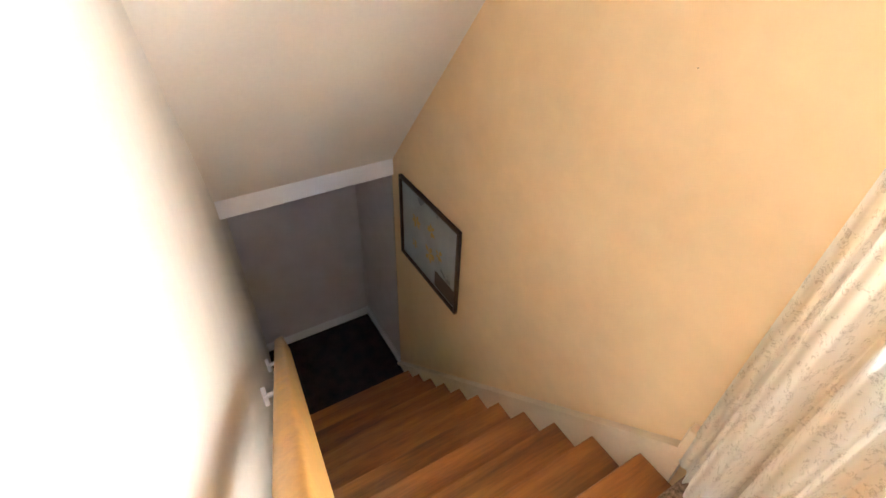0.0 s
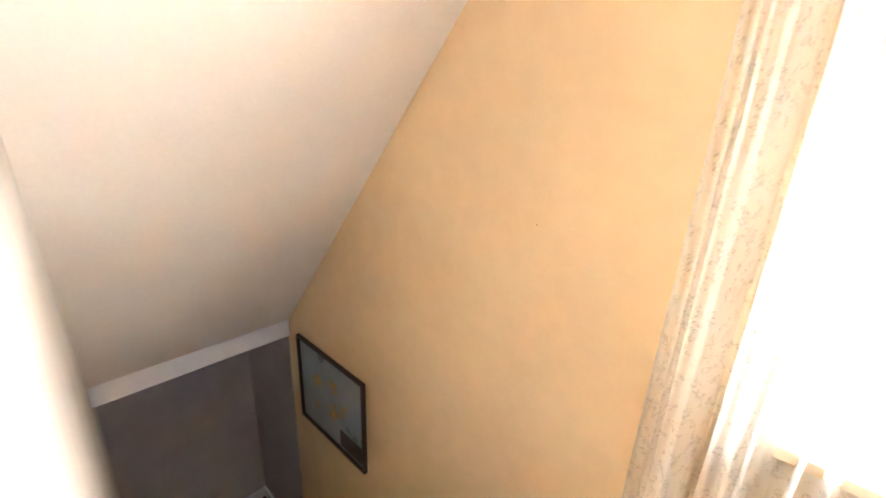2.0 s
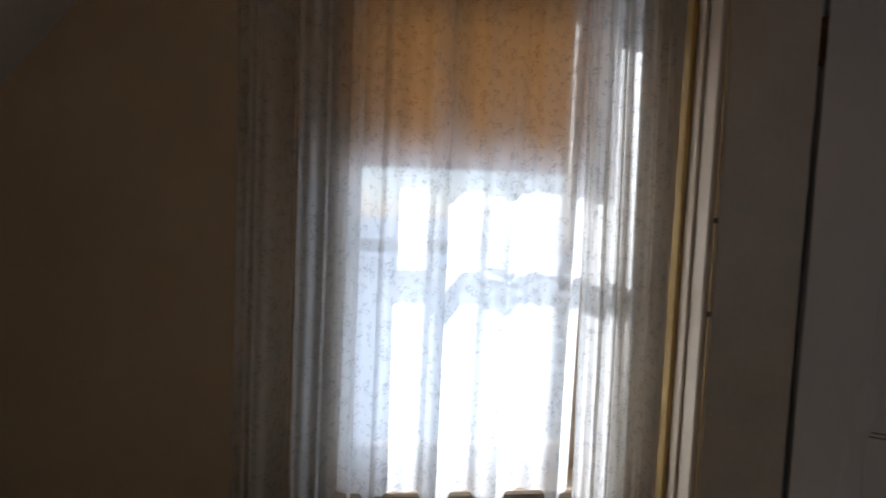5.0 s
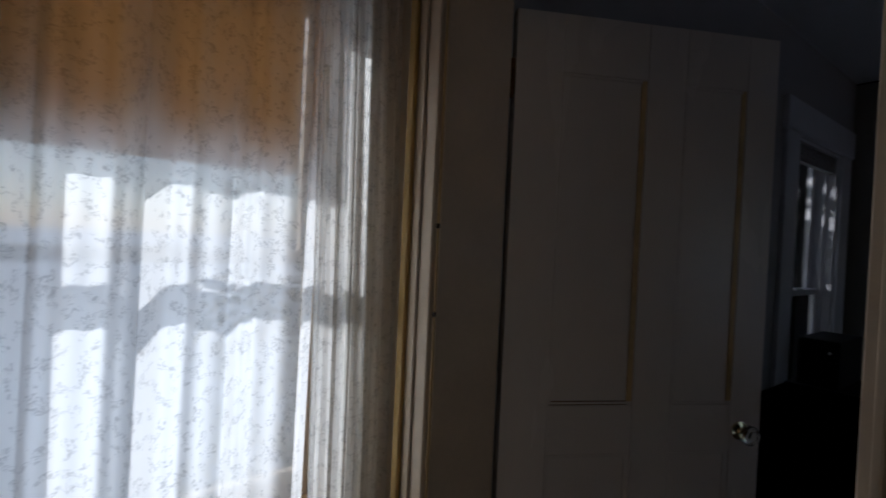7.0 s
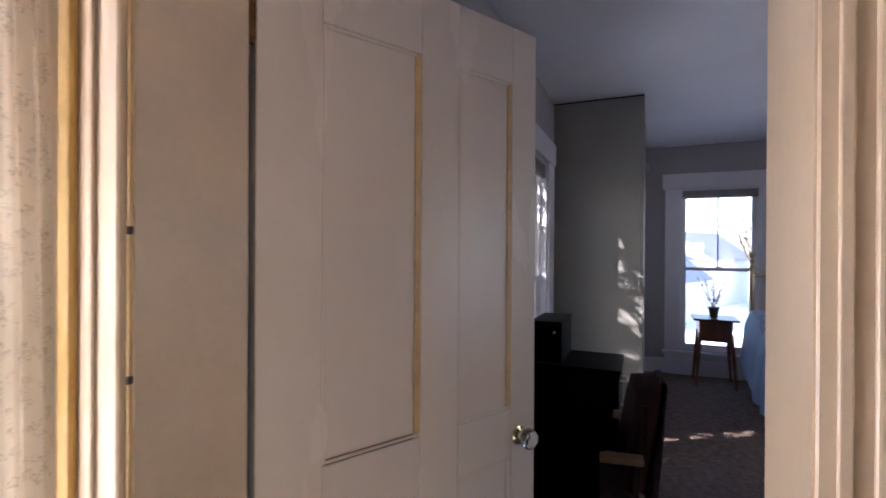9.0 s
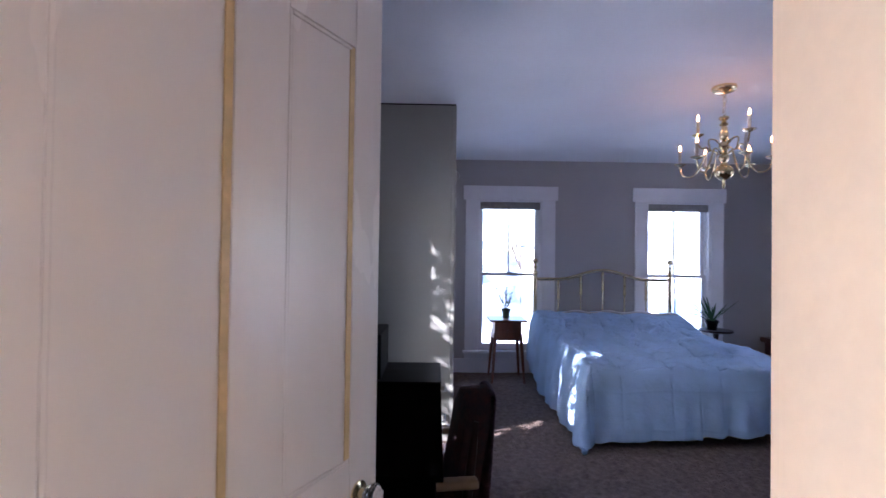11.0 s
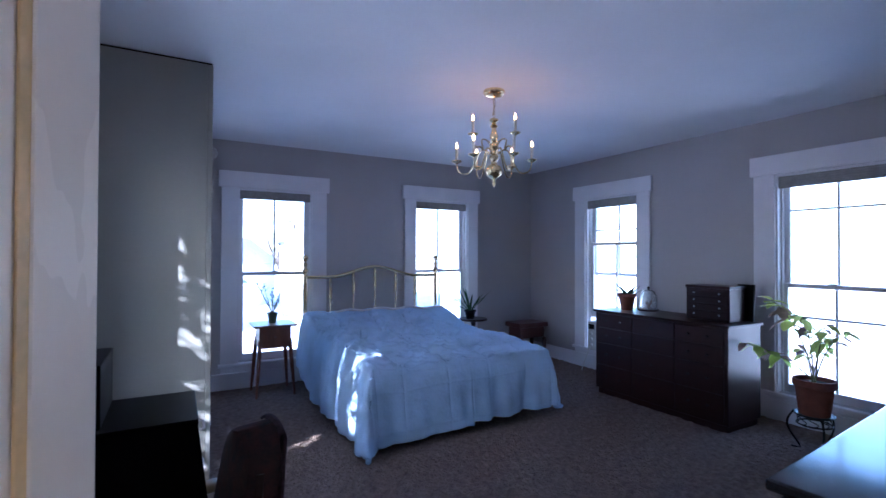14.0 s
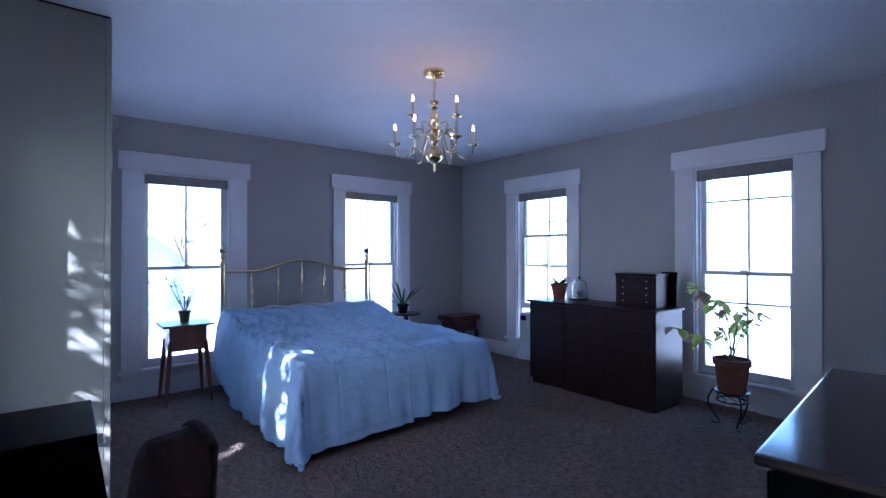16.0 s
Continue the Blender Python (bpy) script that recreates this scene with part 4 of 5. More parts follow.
def blade_leaf(bm, root, way, length, width, droop, seg=6, fold=0.0):
    """A tapering leaf strip from root along way that bends down."""
    way = Vector(way).normalized()
    side = way.cross(Vector((0, 0, 1)))
    side = side.normalized() if side.length > 1e-3 else Vector((1, 0, 0))
    rows = []
    for i in range(seg + 1):
        u = i / seg
        p = Vector(root) + way * length * u - Vector((0, 0, droop * u * u))
        w = width * math.sin(math.pi * min(1, 0.12 + 0.88 * u)) ** 0.8 if u < 1 else 0.0005
        rows.append((bm.verts.new(p - side * w), bm.verts.new(p - Vector((0, 0, fold * w))), bm.verts.new(p + side * w)))
    for a, b in zip(rows, rows[1:]):
        bm.faces.new((a[0], a[1], b[1], b[0]))
        bm.faces.new((a[1], a[2], b[2], b[1]))


def pot(bm, r0, r1, h, lip=0.012):
    lathe(bm, [(r0, 0), (r1 * 0.96, h * 0.78), (r1 + lip * 0.4, h * 0.79), (r1 + lip, h * 0.82), (r1 + lip, h), (r1 - 0.006, h), (r1 - 0.012, h * 0.86), (0.002, h * 0.85)], 28)


def small_plant():
    pl = thing("potted_plant", "small spiky plant in green glazed pot on the nightstand", "plant", pose(1.3, 5.24, 0.702), group="bedroom plants")
    bm = bmesh.new()
    pot(bm, 0.035, 0.05, 0.11, 0.004)
    piece("pot", bm, M_CERAMIC, pl, smooth=True)
    rnd = random.Random(2)
    stems, leaves = bmesh.new(), bmesh.new()
    for k in range(9):
        an, lean = rnd.uniform(0, 6.28), rnd.uniform(0.05, 0.5)
        h = rnd.uniform(0.12, 0.32)
        tip = Vector((math.cos(an) * lean * h, math.sin(an) * lean * h, 0.095 + h))
        tube(stems, [(0, 0, 0.09), tip * 0.55 + Vector((0, 0, 0.04)), tip], [0.003, 0.0025, 0.0012], 5)
        for q in range(12):
            u = rnd.uniform(0.3, 1)
            b = rnd.uniform(0, 6.28)
            blade_leaf(leaves, Vector((0, 0, 0.09)).lerp(tip, u), (math.cos(b), math.sin(b), 0.5), rnd.uniform(0.03, 0.06), 0.007, 0.006, 3)
    piece("stems", stems, M_STEM, pl)
    tagged(piece("leaves", leaves, M_DARKLEAF, pl), kind="stuff")


small_plant()


def aloe_table():
    tb = thing("side_table", "small round dark side table beside the bed", "table", pose(3.72, 5.22, 0))
    bm = bmesh.new()
    lathe(bm, [(0.17, 0.575), (0.18, 0.58), (0.18, 0.592), (0.172, 0.6)], 32)
    piece("top", bm, M_MAHOG, tb, smooth=True)
    bm = bmesh.new()
    lathe(bm, [(0.03, 0.1), (0.022, 0.2), (0.032, 0.32), (0.02, 0.45), (0.035, 0.575)], 16)
    piece("column", bm, M_MAHOG, tb, smooth=True)
    for k in range(3):
        an = k * 2.094 + 0.4
        bm = bmesh.new()
        tube(bm, [(0.02 * math.cos(an), 0.02 * math.sin(an), 0.16), (0.11 * math.cos(an), 0.11 * math.sin(an), 0.1), (0.19 * math.cos(an), 0.19 * math.sin(an), 0.012)], [0.02, 0.017, 0.012], 8)
        piece("leg", bm, M_MAHOG, tb, smooth=True)
    pl = thing("potted_plant", "spiky aloe plant in dark pot on side table", "plant", pose(3.66, 5.2, 0.6), group="bedroom plants")
    bm = bmesh.new()
    pot(bm, 0.05, 0.068, 0.11, 0.006)
    piece("pot", bm, M_BLACK, pl, smooth=True)
    rnd = random.Random(11)
    for k in range(15):
        an = k * 2.4
        bm = bmesh.new()
        ln = rnd.uniform(0.24, 0.46)
        el = rnd.uniform(0.5, 2.2)
        blade_leaf(bm, (0.01 * math.cos(an), 0.01 * math.sin(an), 0.09), (math.cos(an), math.sin(an), el), ln, 0.013, rnd.uniform(0.0, 0.12), 7, fold=0.6)
        piece("leaf", bm, M_DARKLEAF, pl)


aloe_table()
stool = thing("stool", "low dark brown wooden stool in the corner", "stool", pose(4.58, 5.22, 0))
box_piece("seat", (-0.24, -0.16, 0.44, 0.24, 0.16, 0.5), M_DARKRED, stool, bevel=0.012, seg=2)
box_piece("apron", (-0.2, -0.13, 0.3, 0.2, 0.13, 0.439), M_DARKRED, stool, bevel=0.004)
for sx in (-1, 1):
    for sy in (-1, 1):
        box_piece("leg", (sx * 0.2 - 0.02, sy * 0.13 - 0.018, 0, sx * 0.2 + 0.02, sy * 0.13 + 0.018, 0.3), M_DARKRED, stool, bevel=0.004)

# ---------------------------------------------------------------- long dresser with its things
dresser = thing("dresser", "long dark mahogany dresser with small brass knobs", "dresser", pose(4.205, 2.325, 0))
DL, DD, DHT = 1.335, 0.47, 0.85
box_piece("plinth", (0.02, 0.02, 0, DD - 0.01, DL - 0.02, 0.06), M_MAHOG, dresser, bevel=0.002)
box_piece("body", (0.0, 0.0, 0.0605, DD, DL, DHT - 0.024), M_MAHOG, dresser, bevel=0.003)
box_piece("top", (-0.022, -0.02, DHT - 0.0235, DD + 0.005, DL + 0.02, DHT), M_MAHOG, dresser, bevel=0.006, seg=2)
cols = ((0.03, 0.44), (0.455, 0.88), (0.895, 1.305))
rowsz = ((0.09, 0.3), (0.31, 0.52), (0.53, 0.67), (0.68, 0.815))
for y0, y1 in cols:
    for z0, z1 in rowsz:
        dr = box_piece("drawer", (-0.012, y0, z0, -0.0005, y1, z1), M_MAHOG, dresser, bevel=0.004, seg=2)
        for f in ((0.5,) if y0 > 0.4 and y0 < 0.6 else (0.3, 0.7)):
            bm = bmesh.new()
            lathe(bm, [(0.006, 0), (0.005, 0.01), (0.011, 0.016), (0.01, 0.023), (0.003, 0.026)], 12)
            bmesh.ops.rotate(bm, verts=bm.verts, matrix=Matrix.Rotation(radians(-90), 3, "Y"))
            bmesh.ops.translate(bm, verts=bm.verts, vec=(-0.012, y0 + (y1 - y0) * f, (z0 + z1) / 2))
            piece("knob", bm, M_IRON, dr, smooth=True)

chest = thing("jewelry_chest", "dark wooden jewellery chest with tiny knobs on the dresser", "jewelry box", pose(4.4, 2.42, DHT))
box_piece("body", (0, 0, 0.0, 0.22, 0.38, 0.27), M_MAHOG, chest, bevel=0.004)
box_piece("lid", (-0.008, -0.006, 0.2705, 0.226, 0.386, 0.295), M_MAHOG, chest, bevel=0.006, seg=2)
for z in (0.025, 0.085, 0.145, 0.205):
    dr = box_piece("drawer", (-0.008, 0.02, z, -0.0005, 0.36, z + 0.052), M_MAHOG, chest, bevel=0.003)
    for y in (0.08, 0.3):
        bm = bmesh.new()
        bmesh.ops.create_icosphere(bm, subdivisions=2, radius=0.0075)
        bmesh.ops.translate(bm, verts=bm.verts, vec=(-0.014, y, z + 0.026))
        piece("knob", bm, M_STEEL, dr, smooth=True)
panel = thing("leaning_frame", "dark framed board leaning behind the jewellery chest", "picture frame", pose(4.634, 2.36, DHT, 0, 4, 0))
box_piece("board", (0, 0, 0, 0.02, 0.14, 0.31), M_BLACK, panel, bevel=0.003)

cactus = thing("potted_plant", "small succulent in terracotta pot on the dresser", "plant", pose(4.43, 3.46, DHT), group="bedroom plants")
bm = bmesh.new()
pot(bm, 0.055, 0.083, 0.165, 0.007)
piece("pot", bm, M_TERRA, cactus, smooth=True)
rnd = random.Random(21)
for k in range(16):
    an = k * 2.4
    bm = bmesh.new()
    blade_leaf(bm, (0.02 * math.cos(an), 0.02 * math.sin(an), 0.145), (math.cos(an), math.sin(an), rnd.uniform(0.4, 1.6)), rnd.uniform(0.1, 0.2), 0.014, rnd.uniform(0, 0.03), 5, fold=0.5)
    piece("leaf", bm, M_DARKLEAF, cactus)
dome = thing("glass_dome", "clear glass cloche with dried flowers on the dresser", "glass dome", pose(4.55, 3.3, DHT))
bm = bmesh.new()
lathe(bm, [(0.095, 0), (0.1, 0.008), (0.095, 0.018), (0.002, 0.018)], 28)
piece("base", bm, M_MAHOG, dome, smooth=True)
bm = bmesh.new()
outer = [(0.08, 0.019), (0.08, 0.13)] + [(0.08 * math.cos(a), 0.13 + 0.08 * math.sin(a)) for a in np.linspace(0.15, 1.45, 9)]
lathe(bm, outer + [(r - 0.003 if r > 0.01 else r, z - 0.003) for r, z in reversed(outer)], 28, cap=False)
piece("cloche", bm, M_HAZE, dome, smooth=True)
bm = bmesh.new()
lathe(bm, [(0.006, 0.208), (0.008, 0.215), (0.014, 0.225), (0.01, 0.238), (0.003, 0.242)], 12)
piece("finial", bm, M_IRON, dome, smooth=True)
bm = bmesh.new()
for k in range(14):
    an, h = rnd.uniform(0, 6.28), rnd.uniform(0.05, 0.12)
    blade_leaf(bm, (0, 0, 0.019), (math.cos(an) * 0.5, math.sin(an) * 0.5, 1.2), h, 0.012, 0.01, 4)
tagged(piece("dried_flower", bm, M_DRYLEAF, dome), kind="stuff")

# air conditioner low in the window behind the dresser
ac = thing("air_conditioner", "off white window air conditioner with dark panel", "air conditioner", pose(XR - 0.13, 4.1, 0.262))
box_piece("case", (0, -0.22, 0, 0.29, 0.24, 0.34), M_PLASTIC, ac, bevel=0.012, seg=2)
for k in range(9):
    box_piece("louvre", (-0.008, -0.2, 0.03 + k * 0.03, -0.0005, 0.1, 0.048 + k * 0.03), M_PLASTIC, ac, bevel=0.002)
box_piece("display", (-0.006, 0.13, 0.25, -0.0005, 0.22, 0.31), M_BLACK, ac, bevel=0.002)
for z in (0.06, 0.13, 0.2):
    bm = bmesh.new()
    lathe(bm, [(0.02, 0), (0.018, 0.015), (0.004, 0.016)], 14)
    bmesh.ops.rotate(bm, verts=bm.verts, matrix=Matrix.Rotation(radians(-90), 3, "Y"))
    bmesh.ops.translate(bm, verts=bm.verts, vec=(0, 0.175, z))
    piece("dial", bm, M_PLASTIC, ac, smooth=True)
cord = thing("power_cord", "white power cord hanging to the carpet", "cord")
bm = bmesh.new()
tube(bm, arc(lambda u: (XR - 0.15 - 0.05 * math.sin(u * 3), 4.28 + 0.12 * u, 0.3 * (1 - u) ** 2 + 0.006), 14), 0.005, 6)
piece("cable", bm, M_PLASTIC, cord, smooth=True)

# ---------------------------------------------------------------- plant on its iron stand
stand = thing("plant_stand", "black wrought iron plant stand with curved legs", "plant stand", pose(4.43, 1.845, 0))
for z, r in ((0.268, 0.115), (0.2, 0.105)):
    bm = bmesh.new()
    tube(bm, arc(lambda u: (r * math.cos(u * 6.2832), r * math.sin(u * 6.2832), z), 33), 0.006, 8)
    piece("ring", bm, M_IRON, stand, smooth=True)
bm = bmesh.new()
lathe(bm, [(0.11, 0.258), (0.112, 0.262), (0.112, 0.266), (0.11, 0.268)], 24)
piece("plate", bm, M_IRON, stand)
for k in range(3):
    an = k * 2.094 + 1.75
    c, s = math.cos(an), math.sin(an)
    bm = bmesh.new()
    tube(bm, arc(lambda u: (c * (0.12 + 0.045 * math.sin(u * 4.2)), s * (0.12 + 0.045 * math.sin(u * 4.2)), 0.268 * (1 - u) + 0.006), 12) + [(c * 0.14, s * 0.14, 0.008)], 0.007, 8)
    piece("leg", bm, M_IRON, stand, smooth=True)
for k in range(9):
    an = k * 0.698
    bm = bmesh.new()
    tube(bm, arc(lambda u: (0.1 * math.cos(an + 0.3 * math.sin(u * 6.28)), 0.1 * math.sin(an + 0.3 * math.sin(u * 6.28)), 0.2 + 0.066 * u), 8), 0.0035, 6)
    piece("scroll", bm, M_IRON, stand)


def leafy_plant():
    pl = thing("potted_plant", "leafy green houseplant in terracotta pot on iron stand", "plant", pose(4.43, 1.845, 0.27), group="bedroom plants")
    bm = bmesh.new()
    pot(bm, 0.093, 0.12, 0.25, 0.011)
    piece("pot", bm, M_TERRA, pl, smooth=True)
    bm = bmesh.new()
    lathe(bm, [(0.109, 0.217), (0.09, 0.224), (0.05, 0.228), (0.002, 0.23)], 20)
    piece("soil", bm, M_SOIL, pl)
    rnd = random.Random(31)
    ends = (((-0.04, 0.26, 0.8), 20), ((-0.1, 0.42, 0.45), 18), ((0.0, -0.2, 0.62), 9), ((-0.05, 0.05, 0.7), 10), ((0.06, -0.06, 0.55), 9), ((0.02, 0.12, 0.48), 8), ((-0.04, -0.1, 0.66), 9))
    for (x, y, z), n in ends:
        bm = bmesh.new()
        root = Vector((rnd.uniform(-0.03, 0.03), rnd.uniform(-0.03, 0.03), 0.22))
        tip = Vector((x, y, z))
        bend = Vector((x * 0.3, y * 0.3, 0.22 + (z - 0.22) * 0.75))
        pts = [root.lerp(bend, u).lerp(bend.lerp(tip, u), u) for u in np.linspace(0, 1, 9)]
        tube(bm, pts, [0.006 - 0.004 * i / 8 for i in range(9)], 6)
        piece("stem", bm, M_STEM, pl, smooth=True)
        for q in range(n):
            u = 0.5 + 0.5 * (q + 1) / n
            p = root.lerp(bend, u).lerp(bend.lerp(tip, u), u)
            an = q * 2.4 + rnd.uniform(-0.4, 0.4)
            bm = bmesh.new()
            ln = rnd.uniform(0.06, 0.105) * (1.3 if n >= 18 else 1)
            blade_leaf(bm, p, (math.cos(an), math.sin(an), rnd.uniform(-0.4, 0.6)), ln, ln * 0.32, rnd.uniform(0.03, 0.08), 6, fold=0.25)
            piece("leaf", bm, M_LEAF if rnd.random() < 0.8 else M_DRYLEAF, pl, smooth=True)


leafy_plant()

# ---------------------------------------------------------------- low chest by the door
low = thing("dresser", "glossy dark wooden chest of drawers with plain top", "dresser", pose(1.7, 0.242, 0, 0, 0, 5.0))
box_piece("body", (0.02, 0.0, 0.0, 1.12, 0.53, 0.852), M_BLACK, low, bevel=0.003)
box_piece("top", (0.0, -0.003, 0.8525, 1.14, 0.56, 0.88), M_LACQUER, low, bevel=0.008, seg=3)
for z0, z1 in ((0.08, 0.32), (0.335, 0.575), (0.59, 0.83)):
    for x0, x1 in ((0.05, 0.56), (0.58, 1.09)):
        dr = box_piece("drawer", (x0, 0.5305, z0, x1, 0.545, z1), M_BLACK, low, bevel=0.004)
        bm = bmesh.new()
        lathe(bm, [(0.008, 0), (0.007, 0.012), (0.015, 0.018), (0.013, 0.026), (0.004, 0.029)], 12)
        bmesh.ops.rotate(bm, verts=bm.verts, matrix=Matrix.Rotation(radians(-90), 3, "X"))
        bmesh.ops.translate(bm, verts=bm.verts, vec=((x0 + x1) / 2, 0.545, (z0 + z1) / 2))
        piece("knob", bm, M_BRASS, dr, smooth=True)

# ---------------------------------------------------------------- desk and chair
desk = thing("desk", "glossy black desk along the window wall", "desk")
box_piece("top", (XL + 0.022, 2.32, 0.72, 0.525, 2.78, 0.745), M_BLACK, desk, bevel=0.004, seg=2)
box_piece("writing_leaf", (XL + 0.022, 1.28, 0.715, 0.522, 2.318, 0.738), M_MATTBLACK, desk, bevel=0.004, seg=2)
box_piece("pedestal", (XL + 0.03, 2.3, 0.0, 0.5, 2.76, 0.7145), M_MATTBLACK, desk, bevel=0.003)
box_piece("side_panel", (XL + 0.03, 1.3, 0.0, 0.5, 1.335, 0.7145), M_MATTBLACK, desk, bevel=0.003)
box_piece("modesty_panel", (XL + 0.03, 1.336, 0.3, XL + 0.05, 2.2995, 0.7145), M_MATTBLACK, desk, bevel=0.002)
for z0, z1 in ((0.06, 0.36), (0.375, 0.53), (0.545, 0.7)):
    dr = box_piece("drawer", (0.5005, 2.32, z0, 0.516, 2.74, z1), M_BLACK, desk, bevel=0.003)
    bm = bmesh.new()
    zc = z1 - 0.045
    tube(bm, [(0.516, 2.47, zc), (0.545, 2.47, zc), (0.553, 2.48, zc), (0.553, 2.58, zc), (0.545, 2.59, zc), (0.516, 2.59, zc)], 0.005, 8)
    piece("pull", bm, M_STEEL, dr, smooth=True)
hutch = thing("computer_tower", "black computer tower standing on the desk", "computer", pose(0.11, 2.56, 0.745))
box_piece("case", (-0.09, -0.2, 0.0, 0.09, 0.2, 0.24), M_BLACK, hutch, bevel=0.006, seg=2)
box_piece("front_panel", (-0.08, -0.207, 0.01, 0.08, -0.2005, 0.23), M_BLACK, hutch, bevel=0.003)
bm = bmesh.new()
tube(bm, [(0.05, -0.21, 0.18), (0.05, -0.206, 0.18)], 0.008)
piece("power_button", bm, M_STEEL, hutch)


def armchair():
    ch = thing("armchair", "wooden armchair with dark red patterned upholstery and draped cloth", "chair", pose(0.53, 1.69, 0, 0, 0, 8))
    for sy in (-1, 1):
        bm = bmesh.new()
        tube(bm, [(-0.4, sy * 0.24, 0), (-0.38, sy * 0.24, 0.4), (-0.36, sy * 0.24, 0.62)], [0.018, 0.02, 0.018], 10)
        piece("front_leg", bm, M_CHAIRWOOD, ch, smooth=True)
        bm = bmesh.new()
        tube(bm, [(0.14, sy * 0.19, 0), (0.05, sy * 0.16, 0.42), (0.1, sy * 0.12, 0.8)], [0.018, 0.022, 0.016], 10)
        piece("back_leg", bm, M_MAHOG, ch, smooth=True)
        bm = bmesh.new()
        box(bm, -0.4, sy * 0.25 - 0.026, 0.62, 0.08, sy * 0.25 + 0.026, 0.65, bevel=0.011, seg=3)
        piece("arm", bm, M_CHAIRWOOD, ch, smooth=True)
    box_piece("seat", (-0.4, -0.23, 0.38, 0.06, 0.23, 0.48), M_FABRIC, ch, bevel=0.035, seg=3)
    bm = bmesh.new()
    n = 16
    front, back = [], []
    for i in range(n + 1):
        u = i / n
        z = 0.46 + 0.43 * u
        half = 0.135 * (1 if u < 0.72 else math.sqrt(max(0.02, 1 - ((u - 0.72) / 0.285) ** 2)))
        x = 0.05 + 0.075 * u
        front.append([bm.verts.new((x - 0.045 - 0.02 * math.cos(k / 8 * math.pi - math.pi / 2), half * (k / 4 - 1), z)) for k in range(9)])
        back.append([bm.verts.new((x + 0.045 + 0.012 * math.cos(k / 8 * math.pi - math.pi / 2), half * (k / 4 - 1), z + 0.006)) for k in range(9)])
    for g in (front, back):
        for a, b in zip(g, g[1:]):
            for k in range(8):
                bm.faces.new((a[k], a[k + 1], b[k + 1], b[k]))
    for i in range(n):
        bm.faces.new((front[i][0], front[i + 1][0], back[i + 1][0], back[i][0]))
        bm.faces.new((front[i][8], back[i][8], back[i + 1][8], front[i + 1][8]))
    for k in range(8):
        bm.faces.new((front[n][k], front[n][k + 1], back[n][k + 1], back[n][k]))
        bm.faces.new((front[0][k], back[0][k], back[0][k + 1], front[0][k + 1]))
    piece("backrest", bm, M_FABRIC, ch, smooth=True)
    bm = bmesh.new()
    grid = []
    for j in range(25):
        v = j / 24
        row = []
        for i in range(15):
            y = -0.09 + 0.18 * i / 14
            if v < 0.15:
                p = (0.162 + 0.026 * (v / 0.15), y, 0.912 - 3.2 * y * y - 0.03 * (v / 0.15 - 0.4) ** 2)
            else:
                w = (v - 0.15) / 0.85
                p = (0.188 + 0.012 * math.sin(i * 1.1 + 3 * w) * w - 0.05 * w, y * (1 + 0.3 * w), 0.902 - 3.2 * y * y * (1 - w) - 0.55 * w)
            row.append(bm.verts.new(p))
        grid.append(row)
    for a, b in zip(grid, grid[1:]):
        for i in range(14):
            bm.faces.new((a[i], a[i + 1], b[i + 1], b[i]))
    ob = piece("draped_cloth", bm, make_material("dark purple knit", (0.065, 0.03, 0.04), 0.95, vary=0.45, scale=32, bump=0.6, bump_scale=160), ch, smooth=True)
    mod = ob.modifiers.new("thickness", "SOLIDIFY")
    mod.thickness = 0.008


armchair()


